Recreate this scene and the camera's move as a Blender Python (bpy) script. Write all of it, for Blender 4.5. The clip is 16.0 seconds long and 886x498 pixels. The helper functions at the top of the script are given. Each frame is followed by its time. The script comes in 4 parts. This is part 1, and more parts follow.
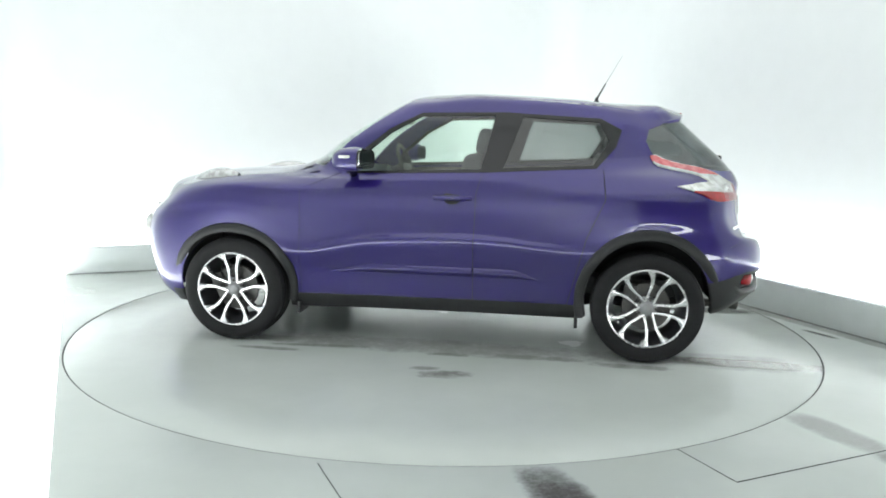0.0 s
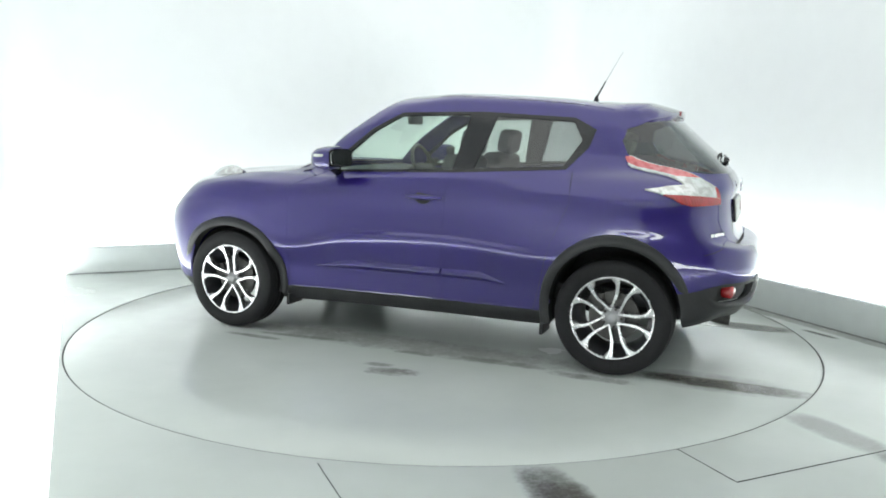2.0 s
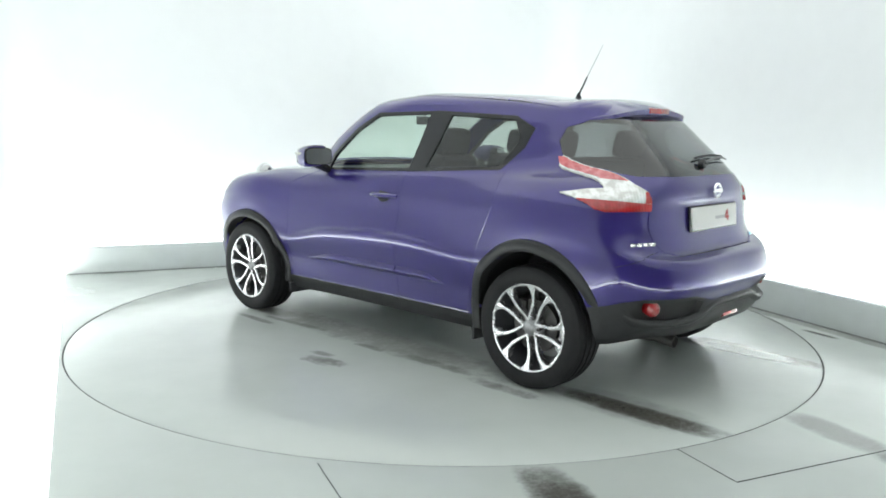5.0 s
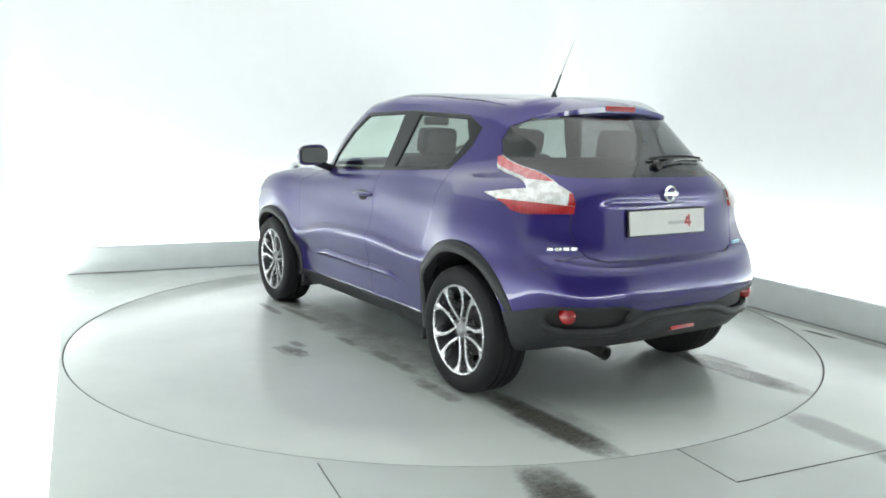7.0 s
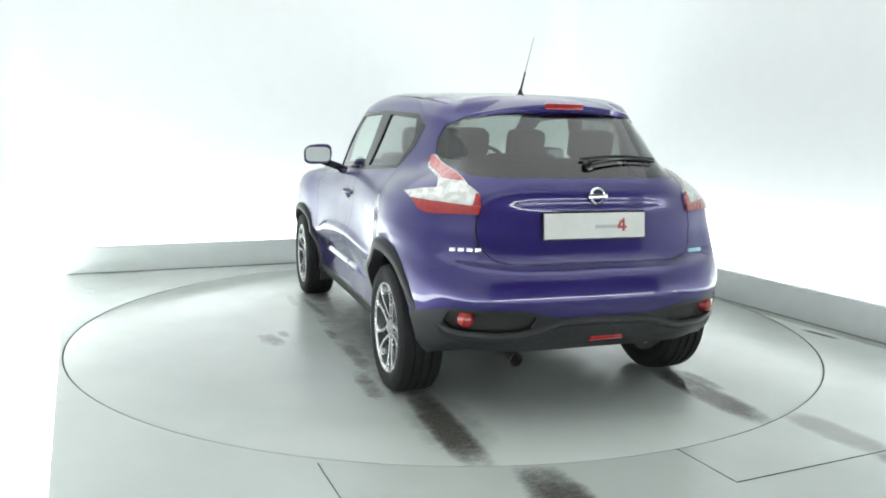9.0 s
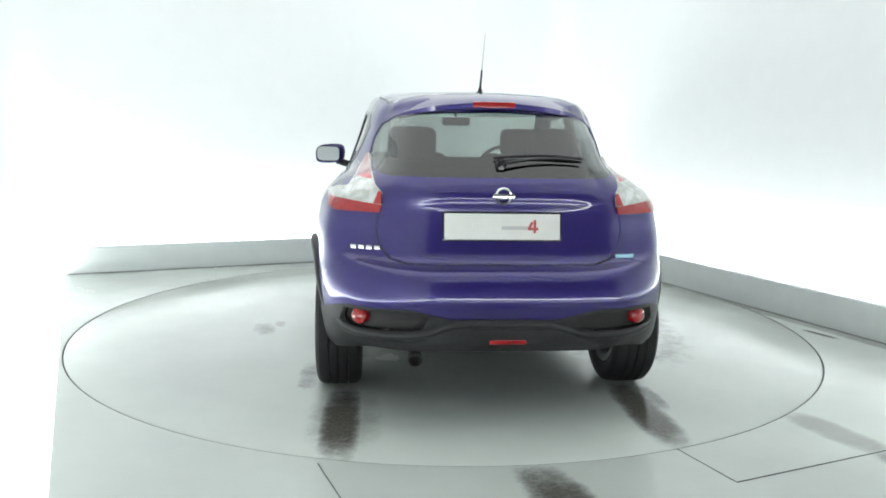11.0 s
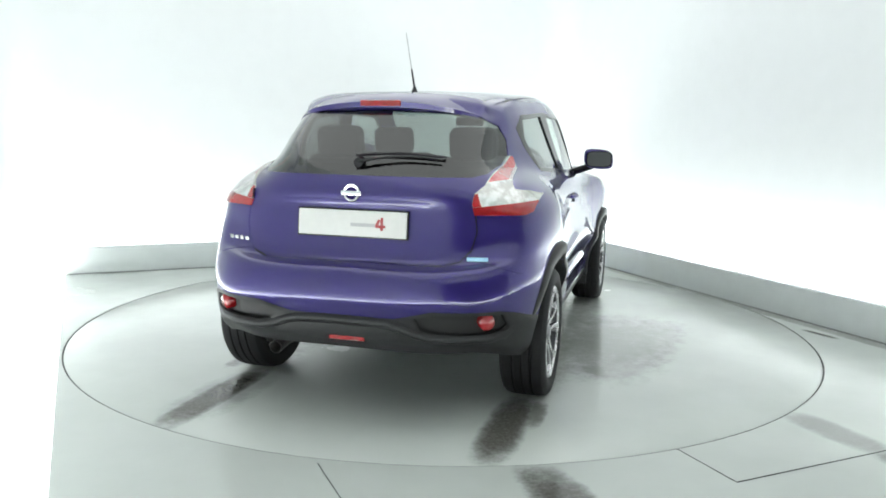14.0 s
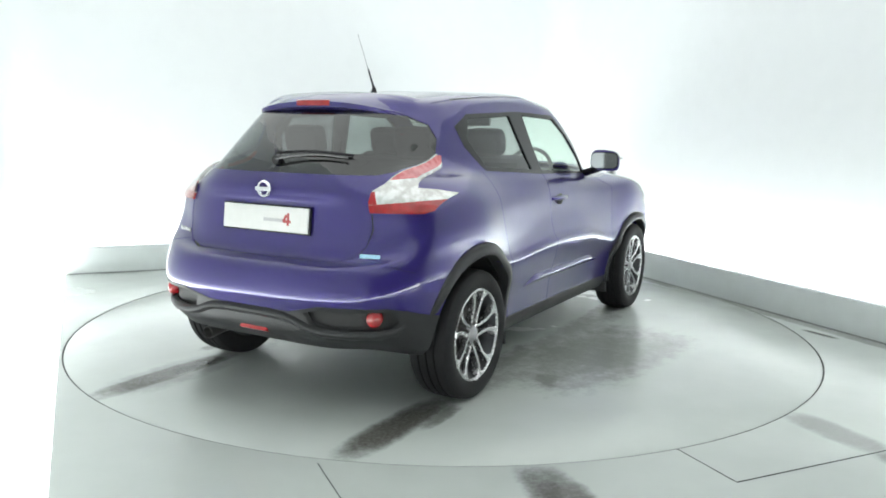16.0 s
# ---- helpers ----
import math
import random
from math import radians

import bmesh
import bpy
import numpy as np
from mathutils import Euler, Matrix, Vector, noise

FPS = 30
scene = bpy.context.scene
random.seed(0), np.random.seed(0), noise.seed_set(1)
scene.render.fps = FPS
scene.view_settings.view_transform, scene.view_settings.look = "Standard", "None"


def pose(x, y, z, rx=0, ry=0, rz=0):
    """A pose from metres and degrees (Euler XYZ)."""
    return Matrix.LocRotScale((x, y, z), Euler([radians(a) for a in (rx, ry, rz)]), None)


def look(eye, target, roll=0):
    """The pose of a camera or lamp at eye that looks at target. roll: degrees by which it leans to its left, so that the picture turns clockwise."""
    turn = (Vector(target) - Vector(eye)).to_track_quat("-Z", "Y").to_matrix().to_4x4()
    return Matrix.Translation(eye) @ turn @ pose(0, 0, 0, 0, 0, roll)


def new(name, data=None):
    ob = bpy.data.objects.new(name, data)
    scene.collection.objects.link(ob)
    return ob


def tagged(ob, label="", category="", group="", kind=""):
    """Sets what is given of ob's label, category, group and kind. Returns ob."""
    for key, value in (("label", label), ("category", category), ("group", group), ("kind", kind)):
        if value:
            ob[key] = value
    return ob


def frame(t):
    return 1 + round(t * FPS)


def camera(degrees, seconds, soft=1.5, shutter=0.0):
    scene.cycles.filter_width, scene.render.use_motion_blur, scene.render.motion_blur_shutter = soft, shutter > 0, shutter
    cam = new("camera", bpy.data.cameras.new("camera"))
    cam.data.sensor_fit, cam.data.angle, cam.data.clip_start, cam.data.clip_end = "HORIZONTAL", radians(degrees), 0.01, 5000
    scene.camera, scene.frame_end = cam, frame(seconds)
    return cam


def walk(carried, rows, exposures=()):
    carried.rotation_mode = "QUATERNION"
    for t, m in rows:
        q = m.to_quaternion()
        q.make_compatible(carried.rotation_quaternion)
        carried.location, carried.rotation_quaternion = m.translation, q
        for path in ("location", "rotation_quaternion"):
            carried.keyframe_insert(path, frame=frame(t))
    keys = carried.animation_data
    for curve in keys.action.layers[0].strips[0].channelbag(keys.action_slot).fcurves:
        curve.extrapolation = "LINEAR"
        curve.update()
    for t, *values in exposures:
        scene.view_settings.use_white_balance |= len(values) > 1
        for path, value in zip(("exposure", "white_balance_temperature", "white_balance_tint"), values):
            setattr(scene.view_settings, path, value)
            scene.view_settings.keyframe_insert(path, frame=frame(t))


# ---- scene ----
from mathutils.bvhtree import BVHTree

# camera: stands still
cam = camera(59.13, 16.0, soft=1.8)
EYE = Vector((0.0, -5.398, 1.324))
AHEAD = Vector((-0.00233, 0.98893, -0.14838))
walk(cam, [(0.0, look(EYE, EYE + AHEAD, 1.03)), (16.0, look(EYE, EYE + AHEAD, 1.03))])

# the booth stands askew to the camera
ROOM = 24.0
TURN = Matrix.Rotation(radians(ROOM), 4, "Z")

# light: a luminous ceiling and a lit trough behind the kerb, in a closed white booth
scene.view_settings.exposure = 0.0
world = bpy.data.worlds.new("world")
scene.world = world
world.use_nodes = True
world.node_tree.nodes["Background"].inputs[0].default_value = (0.9, 0.95, 1.0, 1)
world.node_tree.nodes["Background"].inputs[1].default_value = 0.3
CEILING_GLOW = 1.5
TROUGH_GLOW = 54.0
# glow put into the white ledge for the strong light on it
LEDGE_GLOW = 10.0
# unseen tube, added for the bright highlight along the car's sides
ADDED_TUBE_GLOW = 13.0


# ---------------------------------------------------------------- materials
class Nodes:
    def __init__(self, name):
        self.mat = bpy.data.materials.new(name)
        self.mat.use_nodes = True
        self.t = self.mat.node_tree
        self.t.nodes.clear()
        self.out = self.t.nodes.new("ShaderNodeOutputMaterial")

    def n(self, kind, **inputs):
        node = self.t.nodes.new(kind)
        for k, v in inputs.items():
            self.put(node, k.replace("_", " "), v)
        return node

    def put(self, node, key, v):
        sock = node.inputs[int(key[1:])] if key[0] == "#" else node.inputs[key]
        if isinstance(v, bpy.types.NodeSocket):
            self.t.links.new(v, sock)
        else:
            sock.default_value = v

    def math(self, op, a, b=0.0, clamp=False):
        node = self.t.nodes.new("ShaderNodeMath")
        node.operation, node.use_clamp = op, clamp
        self.put(node, "#0", a)
        self.put(node, "#1", b)
        return node.outputs[0]

    def ramp(self, v, a, b, lo=0.0, hi=1.0):
        node = self.t.nodes.new("ShaderNodeMapRange")
        node.interpolation_type = "SMOOTHSTEP"
        for key, val in zip(("Value", "From Min", "From Max", "To Min", "To Max"), (v, a, b, lo, hi)):
            self.put(node, key, val)
        return node.outputs[0]

    def mix(self, fac, a, b):
        node = self.t.nodes.new("ShaderNodeMix")
        node.data_type = "RGBA"
        self.put(node, "#0", fac)
        self.put(node, "#6", a)
        self.put(node, "#7", b)
        return node.outputs[2]

    def noise(self, scale, detail=4.0, vector=None, rough=0.55):
        node = self.t.nodes.new("ShaderNodeTexNoise")
        node.inputs["Scale"].default_value = scale
        node.inputs["Detail"].default_value = detail
        node.inputs["Roughness"].default_value = rough
        self.put(node, "Vector", vector if vector else self.coords())
        return node.outputs[0]

    def coords(self):
        return self.n("ShaderNodeTexCoord").outputs["Object"]

    def bump(self, height, strength, distance=0.002):
        node = self.t.nodes.new("ShaderNodeBump")
        node.inputs["Strength"].default_value = strength
        node.inputs["Distance"].default_value = distance
        self.put(node, "Height", height)
        return node.outputs[0]

    def finish(self, shader):
        self.t.links.new(shader, self.out.inputs[0])
        return self.mat


def rgb(r, g, b):
    return (r, g, b, 1.0)


def plain(name, colour, rough=0.5, metal=0.0, grain=0.08, scale=30.0, bump=0.1, coat=0.0, spec=0.5):
    """A surface with two scales of wear in its colour and roughness."""
    m = Nodes(name)
    big, fine = m.noise(scale * 0.12), m.noise(scale, 6.0)
    v = m.math("ADD", m.math("MULTIPLY", big, 0.6), m.math("MULTIPLY", fine, 0.4))
    dark = rgb(*[c * (1 - grain) for c in colour])
    light = rgb(*[min(1, c * (1 + grain)) for c in colour])
    b = m.n("ShaderNodeBsdfPrincipled", Metallic=metal)
    m.put(b, "Base Color", m.mix(m.ramp(v, 0.3, 0.7), dark, light))
    m.put(b, "Roughness", m.ramp(v, 0.2, 0.8, max(0.0, rough - 0.06), min(1, rough + 0.06)))
    b.inputs["Coat Weight"].default_value = coat
    b.inputs["Coat Roughness"].default_value = 0.03
    b.inputs["Specular IOR Level"].default_value = spec
    if bump > 0:
        m.put(b, "Normal", m.bump(fine, bump, 0.001))
    return m.finish(b.outputs[0])


def car_paint():
    m = Nodes("indigo_metallic_paint")
    flake = m.noise(900.0, 2.0)
    film = m.noise(2.2, 3.0)
    b = m.n("ShaderNodeBsdfPrincipled", Metallic=0.38)
    b.inputs["Specular IOR Level"].default_value = 0.25
    base = m.mix(m.ramp(flake, 0.35, 0.7), rgb(0.0115, 0.0058, 0.098), rgb(0.029, 0.015, 0.17))
    m.put(b, "Base Color", base)
    m.put(b, "Roughness", m.ramp(film, 0.3, 0.7, 0.30, 0.38))
    b.inputs["Coat Weight"].default_value = 1.0
    b.inputs["Coat IOR"].default_value = 1.6
    m.put(b, "Coat Roughness", m.ramp(film, 0.3, 0.7, 0.02, 0.05))
    return m.finish(b.outputs[0])


def window_glass(name, tint):
    m = Nodes(name)
    clear = m.n("ShaderNodeBsdfTransparent", Color=rgb(*tint))
    gloss = m.n("ShaderNodeBsdfGlossy", Color=rgb(1, 1, 1), Roughness=0.02)
    facing = m.n("ShaderNodeLayerWeight", Blend=0.5).outputs["Facing"]
    mix = m.n("ShaderNodeMixShader")
    m.put(mix, "#0", m.math("ADD", m.math("MULTIPLY", m.math("POWER", facing, 4.0), 0.85), 0.08))
    m.put(mix, "#1", clear.outputs[0])
    m.put(mix, "#2", gloss.outputs[0])
    return m.finish(mix.outputs[0])


def lens_plastic(name, colour, under, rough=0.12, metal=0.0):
    """A moulded lens: fine upright ribs under a clear glossy cover."""
    m = Nodes(name)
    co = m.coords()
    sep = m.n("ShaderNodeSeparateXYZ")
    m.put(sep, "Vector", co)
    across = m.math("ADD", m.math("MULTIPLY", sep.outputs[0], 0.7), sep.outputs[1])
    rib = m.math("SINE", m.math("MULTIPLY", across, 300.0))
    facet = m.noise(26.0, 2.0, co)
    b = m.n("ShaderNodeBsdfPrincipled", Roughness=rough, Metallic=metal)
    m.put(b, "Base Color", m.mix(m.ramp(facet, 0.35, 0.65), rgb(*colour), rgb(*under)))
    m.put(b, "Normal", m.bump(m.math("ADD", m.math("MULTIPLY", rib, 0.5), m.math("MULTIPLY", facet, 0.8)), 0.22, 0.003))
    b.inputs["Coat Weight"].default_value = 1.0
    b.inputs["Coat Roughness"].default_value = 0.02
    return m.finish(b.outputs[0])


def glow(name, colour, strength):
    m = Nodes(name)
    e = m.n("ShaderNodeEmission", Color=rgb(*colour), Strength=strength)
    return m.finish(e.outputs[0])


def floor_paint(name, dark_patches, colour=(0.50, 0.53, 0.505)):
    """Grey-green painted floor with dark patches, wet stains among them, each (x, y, half length, half width, turn,
    depth, ragged).
    """
    m = Nodes(name)
    co = m.coords()
    sep = m.n("ShaderNodeSeparateXYZ")
    m.put(sep, "Vector", co)
    x, y = sep.outputs[0], sep.outputs[1]
    rag, rag2 = m.noise(9.0, 8.0, co, 0.7), m.noise(2.0, 4.0, co)
    rag3 = m.noise(34.0, 5.0, co, 0.7)
    speck = m.noise(60.0, 6.0, co, 0.7)
    wet = None
    for cx, cy, hx, hy, turn, depth, ragged in dark_patches:
        c, s = math.cos(radians(turn)), math.sin(radians(turn))
        dx, dy = m.math("SUBTRACT", x, cx), m.math("SUBTRACT", y, cy)
        a = m.math("ADD", m.math("MULTIPLY", dx, c / hx), m.math("MULTIPLY", dy, s / hx))
        b = m.math("ADD", m.math("MULTIPLY", dx, -s / hy), m.math("MULTIPLY", dy, c / hy))
        a2, b2 = m.math("POWER", m.math("ABSOLUTE", a), 3.0), m.math("POWER", m.math("ABSOLUTE", b), 3.0)
        d = m.math("ADD", a2, b2)
        d = m.math("ADD", d, m.math("MULTIPLY", m.math("SUBTRACT", rag, 0.5), 5.0 * ragged))
        d = m.math("ADD", d, m.math("MULTIPLY", m.math("SUBTRACT", rag2, 0.5), 2.0 * ragged))
        d = m.math("ADD", d, m.math("MULTIPLY", m.math("SUBTRACT", rag3, 0.5), 1.6 * ragged))
        v = m.ramp(d, 0.25 - 0.8 * ragged, 1.35 + 0.7 * ragged, depth, 0.0)
        wet = v if wet is None else m.math("MAXIMUM", wet, v)
    wet = m.math("MULTIPLY", wet, m.ramp(speck, 0.25, 0.6, 0.86, 1.0))
    cloud = m.noise(0.9, 5.0, co)
    scuff = m.noise(14.0, 8.0, co, 0.75)
    base = m.mix(m.ramp(cloud, 0.3, 0.7), rgb(*[c * 0.94 for c in colour]), rgb(*[c * 1.05 for c in colour]))
    base = m.mix(m.ramp(scuff, 0.62, 0.8, 0.0, 0.25), base, rgb(*[c * 0.72 for c in colour]))
    base = m.mix(wet, base, rgb(0.052, 0.045, 0.037))
    b = m.n("ShaderNodeBsdfPrincipled")
    m.put(b, "Base Color", base)
    r = m.ramp(cloud, 0.3, 0.7, 0.19, 0.28)
    m.put(b, "Roughness", m.math("SUBTRACT", r, m.math("MULTIPLY", wet, 0.12)))
    m.put(b, "Normal", m.bump(m.noise(40.0, 3.0, co), 0.05, 0.0005))
    return m.finish(b.outputs[0])


PAINT = car_paint()
BLACK = plain("black_textured_plastic", (0.019, 0.0195, 0.021), 0.42, grain=0.2, scale=120, bump=0.25, spec=0.35)
GLOSS_BLACK = plain("gloss_black_trim", (0.012, 0.012, 0.014), 0.14, grain=0.1, bump=0.0)
# bumper pockets: a darker, rougher black than the bumper round them
POCKET = plain("darker_pocket_plastic", (0.010, 0.010, 0.011), 0.6, grain=0.3, scale=200, bump=0.4)
SEAM = plain("seam_rubber", (0.008, 0.008, 0.012), 0.7, bump=0.0)
RUBBER = plain("tyre_rubber", (0.011, 0.011, 0.012), 0.66, grain=0.25, scale=60, bump=0.3, spec=0.25)
SILVER = plain("machined_alloy", (0.60, 0.60, 0.61), 0.26, metal=0.9, grain=0.05, scale=80, bump=0.05)
DARK_ALLOY = plain("dark_grey_alloy", (0.035, 0.036, 0.04), 0.35, metal=0.4, grain=0.15, bump=0.0)
STEEL = plain("brake_steel", (0.07, 0.068, 0.066), 0.45, metal=0.7, grain=0.15, scale=80)
CHROME = plain("chrome", (0.82, 0.83, 0.85), 0.10, metal=1.0, grain=0.03, bump=0.0)
RED_LENS = lens_plastic("red_lens", (0.34, 0.008, 0.012), (0.26, 0.006, 0.009))
# the upper lens's red is paled for the bright wall mirrored in it
PALED_RED_LENS = lens_plastic("paled_red_lens", (0.52, 0.10, 0.11), (0.42, 0.05, 0.06))
CLEAR_LENS = lens_plastic("clear_lens", (0.72, 0.73, 0.72), (0.50, 0.49, 0.48), 0.22, 0.55)
FRONT_GLASS = window_glass("clear_green_glass", (0.80, 0.90, 0.84))
TINTED_GLASS = window_glass("tinted_privacy_glass", (0.42, 0.45, 0.44))
REAR_GLASS = window_glass("tinted_rear_glass", (0.26, 0.29, 0.29))
FABRIC = plain("charcoal_fabric", (0.035, 0.036, 0.04), 0.85, grain=0.25, scale=160, bump=0.4)
TRIM = plain("dark_cabin_trim", (0.045, 0.046, 0.05), 0.6, grain=0.15, scale=90, bump=0.2)
HEADLINER = plain("grey_headliner", (0.32, 0.32, 0.31), 0.9, grain=0.08, scale=120, bump=0.2)
PLATE = plain("white_plate", (0.62, 0.62, 0.60), 0.35, grain=0.04, bump=0.0)
PLATE_GREY = plain("plate_grey_print", (0.42, 0.42, 0.43), 0.5, bump=0.0)
PLATE_RED = plain("plate_red_print", (0.33, 0.05, 0.05), 0.5, bump=0.0)
BADGE_BLUE = plain("pale_blue_badge", (0.35, 0.62, 0.80), 0.3, bump=0.0)
MIRROR = plain("mirror_glass", (0.50, 0.52, 0.53), 0.03, metal=1.0, grain=0.02, bump=0.0)
WALL = plain("white_wall_paint", (0.78, 0.80, 0.805), 0.6, grain=0.02, scale=6, bump=0.05)
UNSEEN_DARK = plain("unseen_wall_grey", (0.10, 0.102, 0.105), 0.5, grain=0.1, scale=10, bump=0.1)
KERB = plain("pale_grey_kerb_paint", (0.55, 0.585, 0.575), 0.5, grain=0.05, scale=8, bump=0.08)
GROOVE = plain("dark_floor_joint", (0.035, 0.037, 0.036), 0.8, grain=0.2, bump=0.2)
CEILING_LIGHT = glow("ceiling_diffuser", (0.945, 1.0, 0.98), CEILING_GLOW)
LEDGE_WHITE = glow("ledge_white_glow", (0.945, 1.0, 0.98), LEDGE_GLOW)
ADDED_TUBE = glow("added_tube_glow", (0.95, 1.0, 0.98), ADDED_TUBE_GLOW)
TROUGH_LIGHT = glow("trough_tube", (0.945, 1.0, 0.98), TROUGH_GLOW)
DISC_FLOOR = floor_paint("turntable_paint", [
    (-1.88, 0.64, 0.46, 0.095, 0, 0.95, 0.30), (-1.84, -0.82, 0.42, 0.10, 0, 0.92, 0.30),
    (-1.86, 0.62, 0.36, 0.16, 0, 0.35, 0.5), (-0.20, -1.18, 0.78, 0.38, -10, 0.52, 0.6),
    (-0.80, -1.12, 0.18, 0.07, 20, 0.6, 0.9), (-0.55, -0.80, 0.32, 0.10, 0, 0.5, 0.8), (0.25, -1.32, 0.30, 0.03, -12, 0.5, 0.9),
    (-0.21, 1.22, 0.13, 0.06, 8, 0.62, 1.2), (-0.08, 1.13, 0.08, 0.03, 8, 0.5, 1.2), (-0.16, 0.83, 0.13, 0.03, 0, 0.55, 1.2),
    (-0.70, 0.78, 0.30, 0.05, 0, 0.55, 0.9), (-1.22, 0.84, 0.22, 0.05, 0, 0.6, 0.9), (-0.05, 0.68, 1.15, 0.15, 0, 0.40, 0.9),
    (0.62, 0.80, 0.36, 0.03, 6, 0.55, 0.9), (0.95, 0.93, 0.20, 0.03, 0, 0.55, 0.9), (-0.1, -0.90, 1.05, 0.13, 0, 0.40, 0.9),
    (1.0, 0.70, 0.26, 0.09, 0, 0.5, 0.7), (1.0, -0.85, 0.24, 0.09, 0, 0.5, 0.7), (-1.66, -0.92, 0.18, 0.05, 0, 0.7, 0.7)])
ROOM_FLOOR = floor_paint("booth_floor_paint", [
    (-0.68, -2.71, 0.115, 0.34, -4, 0.92, 0.45), (0.83, -2.55, 0.10, 0.26, 0, 0.45, 0.3), (0.83, -3.0, 0.10, 0.22, 0, 0.6, 0.3),
    # the last two darken the floor along the foot of the kerb
    (2.28, -1.22, 0.025, 0.13, 4, 0.9, 0.35), (2.41, -0.9, 0.05, 1.3, 0, 0.4, 0.6), (2.42, 1.2, 0.04, 0.9, 0, 0.25, 0.8)])


# ---------------------------------------------------------------- mesh helpers
def finish_mesh(name, bm, material, smooth=35):
    me = bpy.data.meshes.new(name)
    bmesh.ops.recalc_face_normals(bm, faces=bm.faces[:])
    bm.to_mesh(me)
    bm.free()
    me.materials.append(material)
    if smooth:
        me.shade_smooth()
        me.set_sharp_from_angle(angle=radians(smooth))
    return me


def part(name, bm, material, parent, label="", smooth=35):
    ob = new(name, finish_mesh(name, bm, material, smooth))
    ob.parent = parent
    return tagged(ob, label)


def box(bm, centre, size, bevel=0.0, m=None, segments=2):
    r = bmesh.ops.create_cube(bm, size=1.0)
    bmesh.ops.scale(bm, vec=size, verts=r["verts"])
    if bevel:
        edges = list({e for v in r["verts"] for e in v.link_edges})
        out = bmesh.ops.bevel(bm, geom=edges, offset=bevel, segments=segments, profile=0.6, affect="EDGES")
        verts = list({v for f in out["faces"] for v in f.verts} | {v for v in r["verts"] if v.is_valid})
    else:
        verts = r["verts"]
    bmesh.ops.transform(bm, matrix=Matrix.Translation(centre) @ (m or Matrix()), verts=verts)
    return verts


def lathe(bm, profile, steps=48, axis="Y", centre=(0, 0, 0), closed=False):
    """Spins (radius, along) pairs about an axis."""
    rings = []
    for k in range(steps):
        a = 2 * math.pi * k / steps
        ring = []
        for r, h in profile:
            p = {"Y": (r * math.cos(a), h, r * math.sin(a)), "Z": (r * math.cos(a), r * math.sin(a), h),
                 "X": (h, r * math.cos(a), r * math.sin(a))}[axis]
            ring.append(bm.verts.new(Vector(p) + Vector(centre)))
        rings.append(ring)
    n = len(profile)
    for k in range(steps):
        a, b = rings[k], rings[(k + 1) % steps]
        for i in range(n if closed else n - 1):
            j = (i + 1) % n
            bm.faces.new((a[i], a[j], b[j], b[i]))


def tube(bm, path, radius, sides=10, taper=1.0):
    path = [Vector(p) for p in path]
    rings = []
    for i, p in enumerate(path):
        d = (path[min(i + 1, len(path) - 1)] - path[max(i - 1, 0)]).normalized()
        u = d.orthogonal().normalized()
        w = d.cross(u)
        r = radius * (1 + (taper - 1) * i / max(1, len(path) - 1))
        rings.append([bm.verts.new(p + r * (math.cos(t) * u + math.sin(t) * w))
                      for t in (2 * math.pi * k / sides for k in range(sides))])
    for a, b in zip(rings, rings[1:]):
        for k in range(sides):
            bm.faces.new((a[k], a[(k + 1) % sides], b[(k + 1) % sides], b[k]))
    bm.faces.new(rings[0][::-1])
    bm.faces.new(rings[-1])


def sweep(bm, sections, close=False):
    """Skins a list of equal-length point rows."""
    rows = [[bm.verts.new(p) for p in s] for s in sections]
    for a, b in zip(rows, rows[1:]):
        n = len(a)
        for i in range(n if close else n - 1):
            j = (i + 1) % n
            bm.faces.new((a[i], a[j], b[j], b[i]))
    if close:
        bm.faces.new(rows[0][::-1])
        bm.faces.new(rows[-1])


def prism(bm, outline, depth_from, depth_to, place):
    """A flat outline (a, b) given thickness; place(a, b, depth) gives the point."""
    lo = [bm.verts.new(place(a, b, depth_from)) for a, b in outline]
    hi = [bm.verts.new(place(a, b, depth_to)) for a, b in outline]
    bm.faces.new(lo[::-1])
    bm.faces.new(hi)
    n = len(outline)
    for i in range(n):
        bm.faces.new((lo[i], lo[(i + 1) % n], hi[(i + 1) % n], hi[i]))


# ---------------------------------------------------------------- the booth
DISC_R = 2.43
HALF_W, LEFT_W, BACK, FRONT = 2.467, 2.54, 2.695, -2.775
WALL_X, WALL_BACK, WALL_FRONT, HIGH = 2.84, 3.05, -6.0, 3.3


def structure(name, bm, material, label, smooth=0):
    ob = new(name, finish_mesh(name, bm, material, smooth))
    ob.matrix_world = TURN
    return tagged(ob, label, kind="structure")


